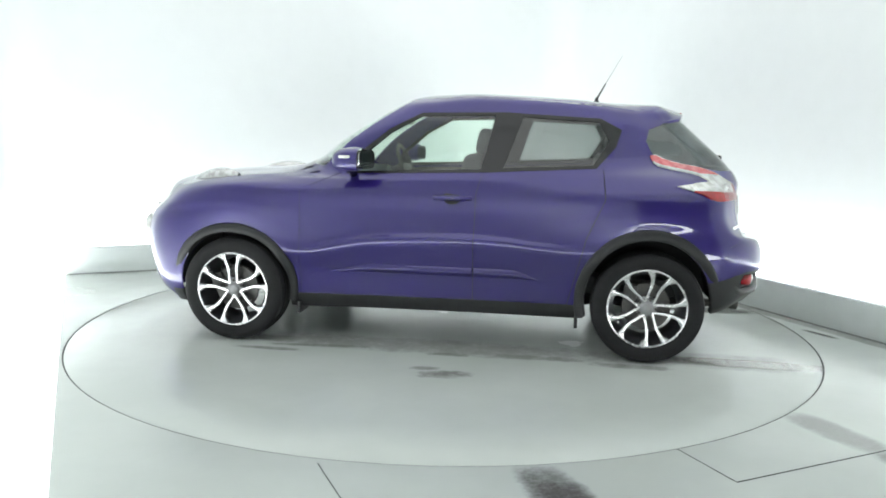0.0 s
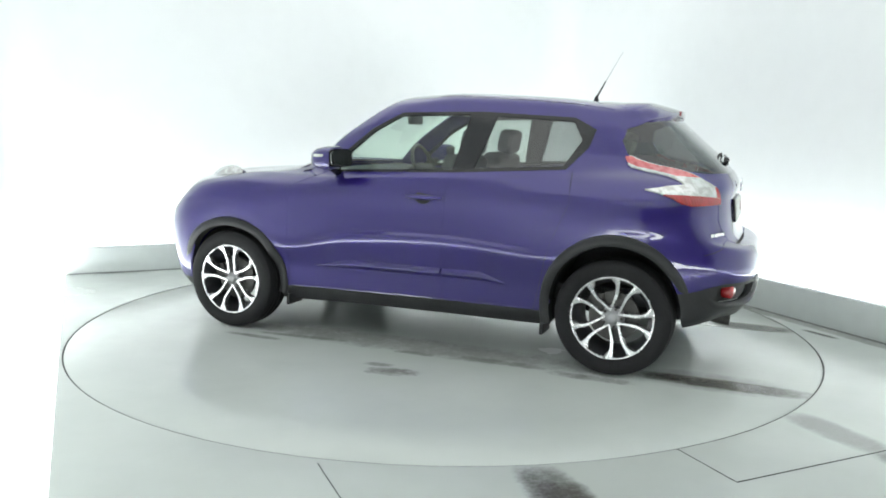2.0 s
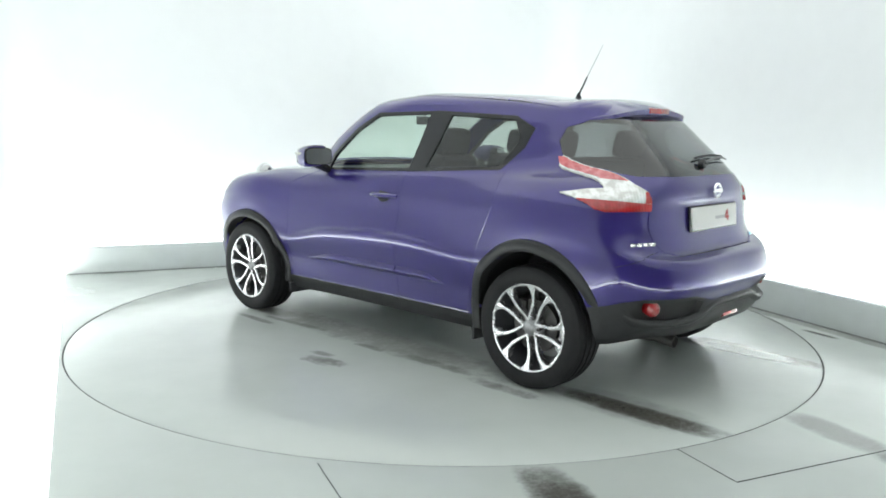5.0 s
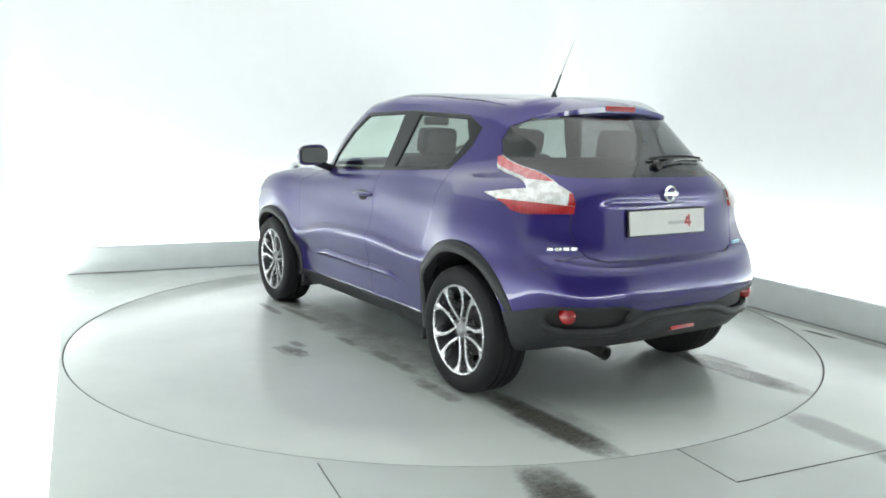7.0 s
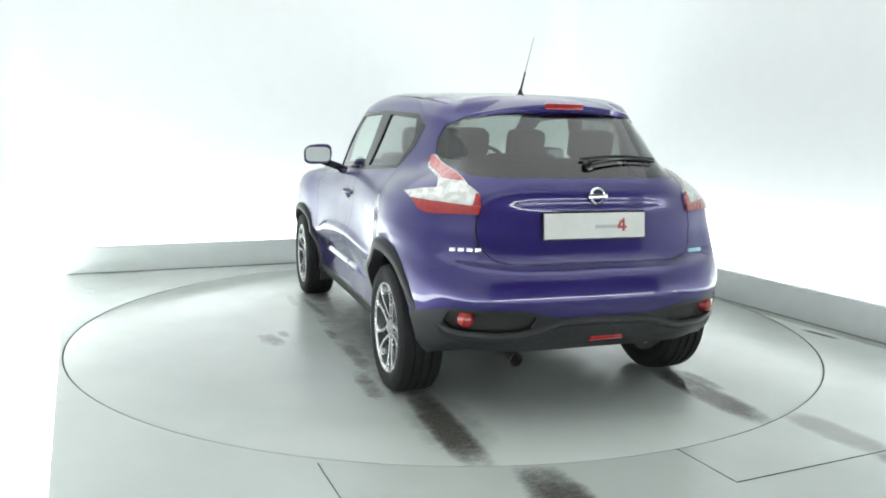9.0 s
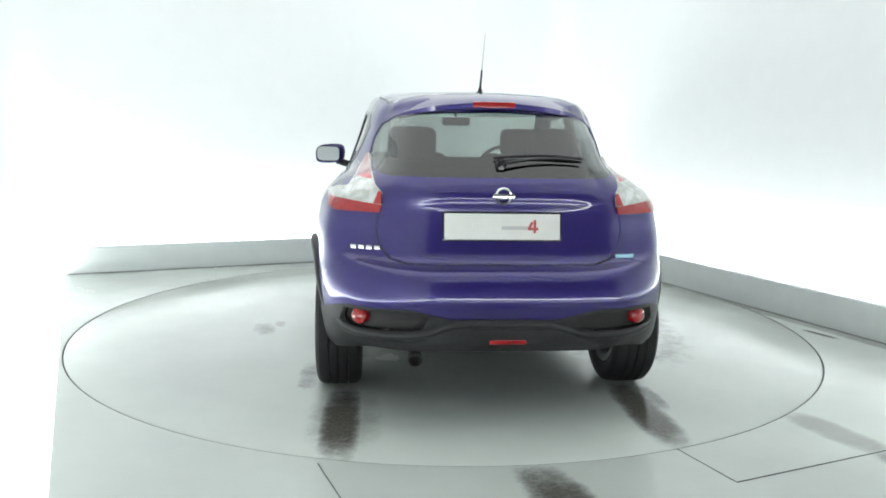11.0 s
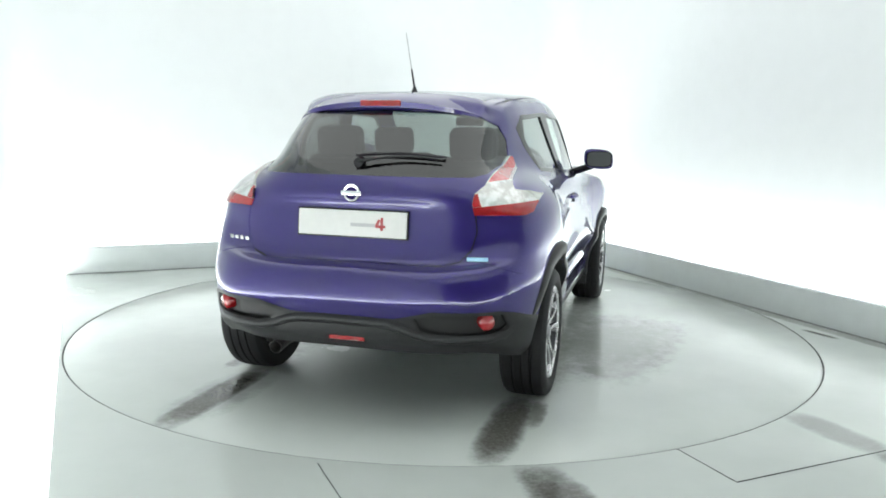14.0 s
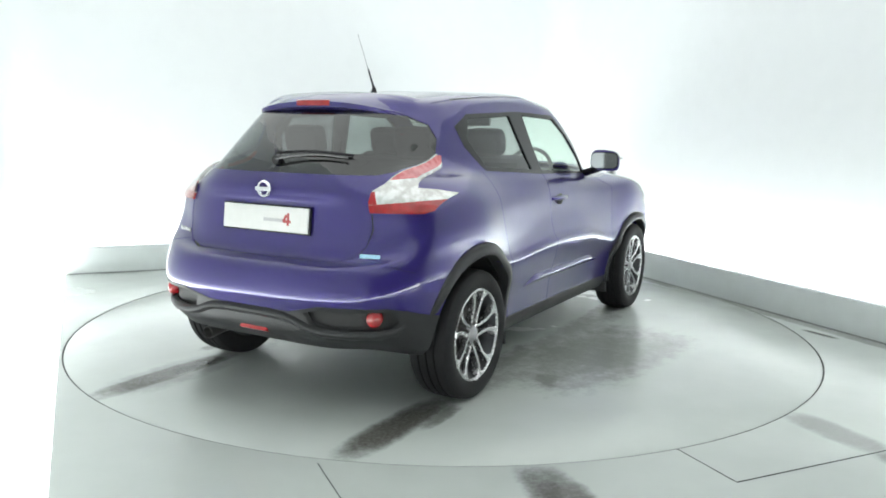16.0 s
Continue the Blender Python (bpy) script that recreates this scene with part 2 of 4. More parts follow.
def booth():
    # floor round the disc, as one sheet with a round hole
    bm = bmesh.new()
    n = 128
    inner, outer, low = [], [], []
    for k in range(n):
        a = 2 * math.pi * k / n
        c, s = math.cos(a), math.sin(a)
        inner.append(bm.verts.new(((DISC_R + 0.006) * c, (DISC_R + 0.006) * s, 0)))
        low.append(bm.verts.new(((DISC_R + 0.006) * c, (DISC_R + 0.006) * s, -0.05)))
        t = min(((HALF_W if c > 0 else LEFT_W) / abs(c)) if abs(c) > 1e-6 else 9, ((BACK if s > 0 else -FRONT) / abs(s)) if abs(s) > 1e-6 else 9)
        outer.append(bm.verts.new((t * c, t * s, 0)))
    for k in range(n):
        j = (k + 1) % n
        bm.faces.new((inner[k], inner[j], outer[j], outer[k]))
        bm.faces.new((inner[j], inner[k], low[k], low[j]))
    for a, b, q in ((HALF_W, BACK, 0), (-LEFT_W, BACK, 1), (-LEFT_W, FRONT, 2), (HALF_W, FRONT, 3)):
        ang = math.atan2(b, a) % (2 * math.pi)
        k = int(ang / (2 * math.pi) * n)
        bm.faces.new((outer[k], outer[(k + 1) % n], bm.verts.new((a, b, 0))))
    edge = 0.009
    for x0, x1, gap in ((-LEFT_W, 0.02, 0.0), (0.02, HALF_W, edge)):
        bm.faces.new([bm.verts.new(p) for p in ((x0, FRONT - gap, 0), (x1, FRONT - gap, 0), (x1, WALL_FRONT, 0), (x0, WALL_FRONT, 0))])
    structure("floor", bm, ROOM_FLOOR, "grey-green painted floor with wet tyre marks round the turntable")
    # dark bed seen in the joints
    bm = bmesh.new()
    box(bm, (0, (BACK + WALL_FRONT) / 2, -0.075), (2 * HALF_W, BACK - WALL_FRONT, 0.05))
    structure("floor_bed", bm, GROOVE, "dark bed under the floor joints")
    # plates either side of the thin joints
    for x, y0, y1 in ((-1.44, FRONT, -2.02), (0.02, FRONT, -2.435)):
        bm = bmesh.new()
        box(bm, (x, (y0 + y1) / 2, 0.0), (0.0035, y1 - y0, 0.003))
        structure("floor_joint", bm, GROOVE, "thin dark joint between floor plates")
    # kerbs at the back and on one long side
    for x0, x1, y0, y1 in ((-2.52, HALF_W + 0.06, BACK, BACK + 0.06), (HALF_W, HALF_W + 0.06, WALL_FRONT, BACK)):
        bm = bmesh.new()
        box(bm, ((x0 + x1) / 2, (y0 + y1) / 2, 0.12), (x1 - x0, y1 - y0, 0.25), 0.006)
        structure("kerb", bm, KERB, "low pale grey kerb hiding the light trough", 30)
    bm = bmesh.new()
    box(bm, (0, BACK - 0.004, 0.004), (2 * HALF_W, 0.008, 0.012))
    box(bm, (HALF_W - 0.004, (BACK + WALL_FRONT) / 2, 0.004), (0.008, BACK - WALL_FRONT, 0.012))
    structure("kerb_joint", bm, plain("kerb_sealant", (0.22, 0.23, 0.225), 0.7), "grey sealant along the foot of the kerb")
    # white ledge beside the floor, with a seam; its glow stands in for strong light
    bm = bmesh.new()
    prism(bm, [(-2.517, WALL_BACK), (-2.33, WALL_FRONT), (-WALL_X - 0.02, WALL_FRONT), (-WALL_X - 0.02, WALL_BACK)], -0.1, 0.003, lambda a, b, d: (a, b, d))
    structure("glowing_ledge", bm, LEDGE_WHITE, "white ledge along the floor's edge, given a glow for the strong light on it")
    bm = bmesh.new()
    box(bm, (-2.68, 1.2, 0.004), (0.004, 2.6, 0.004), 0, Matrix.Rotation(radians(-1.3), 4, "Z"))
    structure("ledge_joint", bm, GROOVE, "thin dark seam in the white ledge")
    # walls with coved corners, ceiling
    t = 0.1
    plan = []
    rad = 0.35
    for cx, cy, a0 in ((WALL_X - rad, WALL_BACK - rad, 0), (-WALL_X + rad, WALL_BACK - rad, 90)):
        plan += [(cx + rad * math.cos(radians(a0 + k * 10)), cy + rad * math.sin(radians(a0 + k * 10))) for k in range(10)]
    bm = bmesh.new()
    rows = []
    for x, y in [(WALL_X, WALL_FRONT)] + plan + [(-WALL_X, WALL_FRONT)]:
        nx, ny = (t if x > 2.4 else -t if x < -2.4 else 0), (t if y > 2.6 else 0)
        rows.append([(x, y, -0.1), (x, y, HIGH), (x + nx, y + ny, HIGH), (x + nx, y + ny, -0.1)])
    sweep(bm, rows, True)
    structure("wall_backdrop", bm, WALL, "seamless white backdrop wall with rounded corners", 60)
    # unseen wall behind the camera, added dark so the car's rear reflects less
    bm = bmesh.new()
    box(bm, (0, WALL_FRONT - 0.05, HIGH / 2), (2 * WALL_X + 0.2, 0.1, HIGH + 0.2))
    structure("wall_unseen", bm, UNSEEN_DARK, "unseen dark grey wall added to close the booth and darken reflections")
    bm = bmesh.new()
    box(bm, (0, (WALL_BACK + WALL_FRONT) / 2, HIGH + 0.08), (2 * WALL_X + 0.3, WALL_BACK - WALL_FRONT + 0.3, 0.1))
    structure("ceiling", bm, WALL, "white ceiling of the booth")
    bm = bmesh.new()
    box(bm, (0, -0.2, HIGH - 0.02), (4.7, 5.8, 0.04), 0.01)
    structure("ceiling_light", bm, CEILING_LIGHT, "large glowing ceiling diffuser")
    # lit trough behind the kerb
    bm = bmesh.new()
    tube(bm, [(-HALF_W, BACK + 0.19, 0.10), (HALF_W + 0.1, BACK + 0.19, 0.10)], 0.035, 8)
    structure("trough_light", bm, TROUGH_LIGHT, "bright tube light behind the kerb", 60)
    bm = bmesh.new()
    tube(bm, [(HALF_W + 0.2, WALL_FRONT + 0.2, 0.10), (HALF_W + 0.2, BACK, 0.10)], 0.035, 8)
    structure("trough_light", bm, TROUGH_LIGHT, "bright tube light behind the kerb", 60)
    # added tube behind the camera, mirrored as a highlight in the doors
    bm = bmesh.new()
    tube(bm, [(-HALF_W, WALL_FRONT + 0.12, 0.24), (HALF_W, WALL_FRONT + 0.12, 0.24)], 0.095, 12)
    structure("added_light_tube", bm, ADDED_TUBE, "unseen tube light added to give the car's sides a highlight", 60)


def turntable():
    bm = bmesh.new()
    lathe(bm, [(0.0001, 0.0), (1.0, 0.0), (2.0, 0.0), (DISC_R - 0.01, 0.0), (DISC_R - 0.004, -0.003), (DISC_R - 0.004, -0.05)], 160, "Z")
    ob = new("turntable", finish_mesh("turntable", bm, DISC_FLOOR, 30))
    bm = bmesh.new()
    lathe(bm, [(DISC_R - 0.0035, -0.04), (DISC_R - 0.0035, -0.003), (DISC_R + 0.0055, -0.003), (DISC_R + 0.0055, -0.04)], 160, "Z", closed=True)
    part("edge_ring", bm, GROOVE, ob, "dark edge ring of the turntable", 30)
    return tagged(ob, "round grey-green painted turntable with dark wet tyre tracks", "turntable")


booth()
disc = turntable()

# ---------------------------------------------------------------- the car
# Rings run level round the body, from the rear middle to the front middle; each row is one ring (x, y, z).
RINGS = (
    "-1.9 0 0.34|-1.89 0.4 0.34|-1.8 0.6 0.34|-1.63 0.76 0.3|-1.265 0.82 0.26|-0.85 0.765 0.235|-0.25 0.765 0.235|0.4 0.765 0.23|0.85 0.765 0.22|1.265 0.82 0.24|1.6 0.79 0.22|1.78 0.64 0.21|1.92 0.4 0.21|1.95 0 0.21",
    "-1.95 0 0.4|-1.935 0.4 0.4|-1.85 0.635 0.41|-1.64 0.8 0.36|-1.265 0.86 0.34|-0.85 0.8 0.31|-0.25 0.796 0.31|0.4 0.796 0.31|0.85 0.8 0.3|1.265 0.865 0.33|1.62 0.845 0.32|1.84 0.71 0.32|2 0.4 0.33|2.03 0 0.33",
    "-1.968 0 0.5|-1.953 0.4 0.5|-1.865 0.65 0.51|-1.65 0.82 0.52|-1.265 0.878 0.5|-0.85 0.822 0.465|-0.25 0.815 0.465|0.4 0.815 0.465|0.85 0.824 0.465|1.265 0.878 0.5|1.62 0.868 0.5|1.87 0.735 0.5|2.04 0.44 0.5|2.07 0 0.5",
    "-1.995 0 0.585|-1.981 0.4 0.585|-1.88 0.66 0.6|-1.65 0.822 0.66|-1.265 0.88 0.66|-0.85 0.862 0.625|-0.25 0.864 0.668|0.4 0.862 0.645|0.85 0.862 0.57|1.265 0.88 0.66|1.62 0.878 0.65|1.875 0.74 0.64|2.05 0.44 0.64|2.08 0 0.64",
    "-1.965 0 0.7|-1.951 0.4 0.7|-1.835 0.66 0.72|-1.63 0.814 0.75|-1.265 0.878 0.77|-0.85 0.848 0.69|-0.25 0.838 0.725|0.4 0.836 0.705|0.85 0.85 0.64|1.265 0.892 0.77|1.62 0.876 0.75|1.86 0.735 0.74|2.02 0.44 0.75|2.05 0 0.75",
    "-1.872 0 0.742|-1.858 0.4 0.742|-1.775 0.655 0.765|-1.62 0.81 0.815|-1.265 0.88 0.835|-0.85 0.84 0.76|-0.25 0.822 0.785|0.4 0.82 0.775|0.85 0.842 0.74|1.26 0.897 0.835|1.61 0.866 0.81|1.83 0.725 0.8|1.97 0.44 0.81|2 0 0.81",
    "-1.838 0 0.83|-1.824 0.4 0.83|-1.735 0.645 0.85|-1.605 0.802 0.88|-1.265 0.874 0.905|-0.85 0.836 0.85|-0.25 0.81 0.85|0.4 0.808 0.845|0.85 0.838 0.85|1.25 0.892 0.9|1.6 0.858 0.87|1.79 0.7 0.86|1.92 0.4 0.87|1.95 0 0.87",
    "-1.822 0 0.96|-1.805 0.4 0.965|-1.71 0.655 0.975|-1.575 0.782 0.985|-1.255 0.848 0.995|-0.85 0.828 0.968|-0.25 0.804 0.955|0.4 0.8 0.95|0.84 0.825 0.955|1.21 0.852 0.985|1.52 0.805 0.965|1.71 0.63 0.96|1.86 0.36 0.97|1.88 0 0.975",
    "-1.83 0 1.055|-1.805 0.38 1.06|-1.672 0.6 1.07|-1.515 0.718 1.075|-1.23 0.778 1.075|-0.85 0.778 1.06|-0.25 0.785 1.045|0.4 0.772 1.02|0.81 0.752 1.02|1.13 0.715 1.035|1.36 0.65 1.025|1.53 0.48 1.02|1.6 0.28 1.03|1.62 0 1.035",
    "-1.755 0 1.165|-1.725 0.36 1.17|-1.575 0.522 1.175|-1.41 0.592 1.165|-1.175 0.665 1.155|-0.85 0.718 1.14|-0.25 0.745 1.11|0.42 0.732 1.075|0.72 0.665 1.075|0.85 0.575 1.08|0.93 0.46 1.085|0.98 0.32 1.09|1 0.16 1.095|1 0 1.095",
    "-1.6 0 1.31|-1.575 0.34 1.31|-1.455 0.488 1.305|-1.31 0.552 1.3|-1.13 0.612 1.295|-0.85 0.657 1.29|-0.25 0.685 1.28|0.32 0.685 1.25|0.53 0.632 1.27|0.61 0.55 1.282|0.64 0.43 1.29|0.68 0.3 1.295|0.7 0.15 1.3|0.7 0 1.3",
    "-1.46 0 1.435|-1.44 0.33 1.43|-1.345 0.458 1.415|-1.24 0.522 1.405|-1.1 0.572 1.415|-0.85 0.605 1.43|-0.25 0.632 1.447|0.13 0.638 1.435|0.27 0.592 1.452|0.32 0.522 1.462|0.34 0.38 1.465|0.36 0.27 1.47|0.37 0.14 1.475|0.37 0 1.475",
    "-1.36 0 1.5|-1.345 0.31 1.495|-1.275 0.44 1.48|-1.19 0.478 1.475|-1.07 0.508 1.485|-0.82 0.545 1.51|-0.25 0.568 1.535|0.05 0.562 1.517|0.15 0.515 1.522|0.185 0.445 1.53|0.19 0.31 1.535|0.2 0.22 1.54|0.21 0.11 1.545|0.21 0 1.545",
    "-1.22 0 1.522|-1.2 0.21 1.517|-1.14 0.31 1.514|-1.07 0.345 1.514|-0.98 0.36 1.522|-0.75 0.37 1.544|-0.25 0.37 1.566|-0.05 0.35 1.562|0 0.3 1.562|0.03 0.25 1.564|0.05 0.2 1.566|0.06 0.15 1.567|0.07 0.07 1.569|0.07 0 1.569",
    "-1.05 0 1.534|-1.04 0.001 1.534|-1 0.001 1.537|-0.95 0.001 1.54|-0.88 0.001 1.545|-0.7 0.001 1.56|-0.3 0.001 1.574|-0.2 0.001 1.574|-0.16 0.001 1.574|-0.14 0.001 1.574|-0.13 0.001 1.574|-0.12 0.001 1.574|-0.11 0.001 1.574|-0.1 0 1.574",
)
NU, NV = 10, 6


def spline(p0, p1, p2, p3, t):
    return 0.5 * (2 * p1 + (p2 - p0) * t + (2 * p0 - 5 * p1 + 4 * p2 - p3) * t * t + (3 * p1 - p0 - 3 * p2 + p3) * t ** 3)


def refine(P, n, mirrored):
    flip = np.array([1, -1, 1])
    first = P[1] * flip if mirrored else 2 * P[0] - P[1]
    last = P[-2] * flip if mirrored else 2 * P[-1] - P[-2]
    Q = np.concatenate([first[None], P, last[None]])
    out = [spline(Q[i], Q[i + 1], Q[i + 2], Q[i + 3], k / n) for i in range(len(P) - 1) for k in range(n)]
    return np.array(out + [P[-1]])


def body_grid():
    rings = np.array([[[float(c) for c in p.split()] for p in r.split("|")] for r in RINGS])
    wide = np.array([refine(r, NU, True) for r in rings])
    return np.stack([refine(wide[:, j], NV, False) for j in range(wide.shape[1])], 1)


class Shell:
    """The car's skin, from which panels, windows and lights are cut."""

    def __init__(self):
        G = body_grid()
        self.bm = bm = bmesh.new()
        self.U, self.V = bm.faces.layers.float.new("u"), bm.faces.layers.float.new("v")
        self.kind = bm.faces.layers.int.new("kind")
        self.names = ["body"]
        nv, nu = G.shape[:2]
        grid = []
        for i in range(nv):
            left = [bm.verts.new(G[i, j]) for j in range(nu)]
            right = [left[0]] + [bm.verts.new(G[i, j] * (1, -1, 1)) for j in range(1, nu - 1)] + [left[-1]]
            grid.append((left, right))
        for i in range(nv - 1):
            for side in (0, 1):
                a, b = grid[i][side], grid[i + 1][side]
                for j in range(nu - 1):
                    q = (a[j], b[j], b[j + 1], a[j + 1])
                    f = bm.faces.new(q[::-1] if side else q)
                    f[self.U], f[self.V] = (j + 0.5) / NU, (i + 0.5) / NV
        bm.normal_update()
        self.tree = BVHTree.FromBMesh(bm)

    def tag(self, faces, name):
        if name not in self.names:
            self.names.append(name)
        k = self.names.index(name)
        for f in faces:
            f[self.kind] = k

    def cut(self, poly, axes, test):
        area = sum(a[0] * b[1] - a[1] * b[0] for a, b in zip(poly, poly[1:] + poly[:1]))
        if area < 0:
            poly = poly[::-1]
        lo = [min(p[k] for p in poly) for k in (0, 1)]
        hi = [max(p[k] for p in poly) for k in (0, 1)]
        now = []
        for f in self.bm.faces:
            if test(f) and all(min(v.co[a] for v in f.verts) <= hi[k] and max(v.co[a] for v in f.verts) >= lo[k] for k, a in enumerate(axes)):
                now.append(f)
        for a, b in zip(poly, poly[1:] + poly[:1]):
            co, no = Vector((0, 0, 0)), Vector((0, 0, 0))
            co[axes[0]], co[axes[1]] = a
            no[axes[0]], no[axes[1]] = b[1] - a[1], a[0] - b[0]
            if not now or no.length < 1e-7:
                continue
            no.normalize()
            geom = now + list({e for f in now for e in f.edges}) + list({v for f in now for v in f.verts})
            r = bmesh.ops.bisect_plane(self.bm, geom=geom, dist=1e-6, plane_co=co, plane_no=no)
            now = [g for g in r["geom"] if isinstance(g, bmesh.types.BMFace) and (g.calc_center_median() - co).dot(no) < 0]
        return now

    def line(self, points, axes, test, name, width=0.0055):
        for a, b in zip(points, points[1:]):
            d = Vector((b[0] - a[0], b[1] - a[1]))
            d.normalize()
            n, e = Vector((-d.y, d.x)) * width / 2, d * width * 0.3
            quad = [(a[0] - e.x + n.x, a[1] - e.y + n.y), (a[0] - e.x - n.x, a[1] - e.y - n.y),
                    (b[0] + e.x - n.x, b[1] + e.y - n.y), (b[0] + e.x + n.x, b[1] + e.y + n.y)]
            self.tag(self.cut(quad, axes, test), name)

    def close(self):
        self.bm.normal_update()
        self.bm.verts.index_update()
        self.home = {k: [] for k in range(len(self.names))}
        for f in self.bm.faces:
            self.home[f[self.kind]].append(f)

    def emit(self, source, name, material, parent, offset=0.0, rim=0.014, label=""):
        faces = self.home.get(self.names.index(source), []) if source in self.names else []
        bm = bmesh.new()
        made, normals = {}, []

        def vert(v):
            if v not in made:
                made[v] = bm.verts.new(v.co + v.normal * offset)
                normals.append(v.normal.copy())
            return made[v]

        inside = set(faces)
        for f in faces:
            bm.faces.new([vert(v) for v in f.verts])
        if rim:
            below = {}
            edges = [(l.vert, l.link_loop_next.vert) for f in faces for l in f.loops if not any(g in inside for g in l.edge.link_faces if g is not f)]
            for a, b in edges:
                for v in (a, b):
                    if v not in below:
                        below[v] = bm.verts.new(v.co + v.normal * (offset - rim))
                        normals.append(v.normal.copy())
                try:
                    bm.faces.new((made[b], made[a], below[a], below[b]))
                except ValueError:
                    pass
        me = bpy.data.meshes.new(name)
        bm.to_mesh(me)
        bm.free()
        me.materials.append(material)
        me.shade_smooth()
        me.normals_split_custom_set_from_vertices(normals)
        ob = new(name, me)
        ob.parent = parent
        return tagged(ob, label)

    def side_y(self, x, z, s=1):
        hit = self.tree.ray_cast(Vector((x, 2 * s, z)), Vector((0, -s, 0)))
        return hit[0].y if hit[0] else 0.8 * s

    def rear_x(self, y, z):
        hit = self.tree.ray_cast(Vector((-3, y, z)), Vector((1, 0, 0)))
        return hit[0].x if hit[0] else -1.8


HUB_X, HUB_Z, ARCH_Z, ARCH_R = 1.265, 0.327, 0.348, (0.366, 0.354)
ARCH_X = (-1.265, 1.274)
ARCH_TALL = (1.05, 0.965)
AX_SIDE, AX_REAR = (0, 2), (1, 2)
FRONT_PANE = [(0.535, 1.075), (0.505, 1.15), (0.31, 1.315), (0.12, 1.418), (-0.335, 1.43), (-0.262, 1.105)]
REAR_PANE = [(-0.395, 1.115), (-0.50, 1.422), (-0.955, 1.397), (-1.015, 1.29), (-0.925, 1.142)]


def cut_panels():
    sh = Shell()
    for s, side in ((1, "left"), (-1, "right")):
        flank = lambda f, s=s: f.calc_center_median().y * s > 0.05 and 2.0 < f[sh.U] < 10.9 and f[sh.V] < 11.9
        # black sill, arches
        sh.tag(sh.cut([(-1.7, 0.15), (1.7, 0.15), (1.7, 0.30), (-0.2, 0.318), (-1.7, 0.318)], AX_SIDE, flank), "sill_" + side)
        # doors
        lower = [(0.845, 0.318), (0.845, 0.96), (0.60, 1.065), (-0.28, 1.10), (-0.24, 0.95), (-0.235, 0.318)]
        upper = [(0.60, 1.065), (0.10, 1.452), (-0.375, 1.462), (-0.28, 1.10)]
        sh.tag(sh.cut(lower, AX_SIDE, flank) + sh.cut(upper, AX_SIDE, flank), "front_door_" + side)
        lower = [(-0.235, 0.318), (-0.24, 0.95), (-0.28, 1.10), (-0.98, 1.13), (-1.00, 0.95), (-0.90, 0.72), (-0.80, 0.318)]
        upper = [(-0.28, 1.10), (-0.375, 1.462), (-0.95, 1.44), (-1.10, 1.30), (-0.98, 1.13)]
        sh.tag(sh.cut(lower, AX_SIDE, flank) + sh.cut(upper, AX_SIDE, flank), "rear_door_" + side)
        # black window surround, then panes
        trim = [(0.575, 1.06), (0.53, 1.165), (0.32, 1.335), (0.115, 1.438), (-0.40, 1.447), (-0.96, 1.418), (-1.085, 1.352), (-1.055, 1.25), (-0.945, 1.125), (-0.30, 1.088)]
        sh.tag(sh.cut(trim, AX_SIDE, flank), "window_trim_" + side)
        sh.tag(sh.cut(FRONT_PANE, AX_SIDE, flank), "front_pane_" + side)
        sh.tag(sh.cut(REAR_PANE, AX_SIDE, flank), "rear_pane_" + side)
        # panel gaps
        gap = "seam_" + side
        sh.line([(0.845, 0.31), (0.845, 0.96), (0.62, 1.062)], AX_SIDE, flank, gap)
        sh.line([(-0.235, 0.31), (-0.24, 0.95), (-0.275, 1.09)], AX_SIDE, flank, gap)
        sh.line([(-0.80, 0.31), (-0.90, 0.72), (-1.00, 0.95), (-0.985, 1.12)], AX_SIDE, flank, gap)
        sh.line([(0.845, 0.312), (-0.235, 0.324), (-0.80, 0.324)], AX_SIDE, flank, gap)
        # wheel openings
        for x in (HUB_X, -HUB_X):
            wide = ARCH_R[x > 0]
            tall = wide * ARCH_TALL[x > 0]
            x = ARCH_X[x > 0]
            ring = [(x + wide * math.cos(2 * math.pi * k / 40), ARCH_Z + tall * math.sin(2 * math.pi * k / 40)) for k in range(40)]
            sh.tag(sh.cut(ring, AX_SIDE, flank), "gone")
            sh.tag(sh.cut([(x - wide, 0.0), (x + wide, 0.0), (x + wide, ARCH_Z), (x - wide, ARCH_Z)], AX_SIDE, flank), "gone")
    rear = lambda f: f[sh.U] < 3.4 and f.calc_center_median().x < -1.25 and f[sh.kind] != gone
    gone = sh.names.index("gone")
    # hatch: tailgate panel, glass, lights, black bumper
    gate = [(-0.43, 0.735), (0.43, 0.735), (0.51, 0.755), (0.552, 0.80), (0.572, 0.88), (0.556, 1.15), (-0.556, 1.15), (-0.572, 0.88), (-0.552, 0.80), (-0.51, 0.755)]
    sh.tag(sh.cut(gate, AX_REAR, rear), "tailgate")
    glass = [(0.52, 1.120), (0.570, 1.134), (0.592, 1.168), (0.606, 1.206), (0.586, 1.29), (0.546, 1.36), (0.475, 1.402), (0.35, 1.42)]
    pane = glass + [(0, 1.432)] + [(-y, z) for y, z in glass[::-1]]
    hatch = lambda f: f[sh.U] < 4.3 and f.calc_center_median().x < -1.16 and f[sh.kind] != gone
    sh.tag(sh.cut(pane, AX_REAR, hatch), "rear_pane")
    low = lambda f: f[sh.U] < 3.55 and f.calc_center_median().x < -1.4 and f[sh.kind] != gone
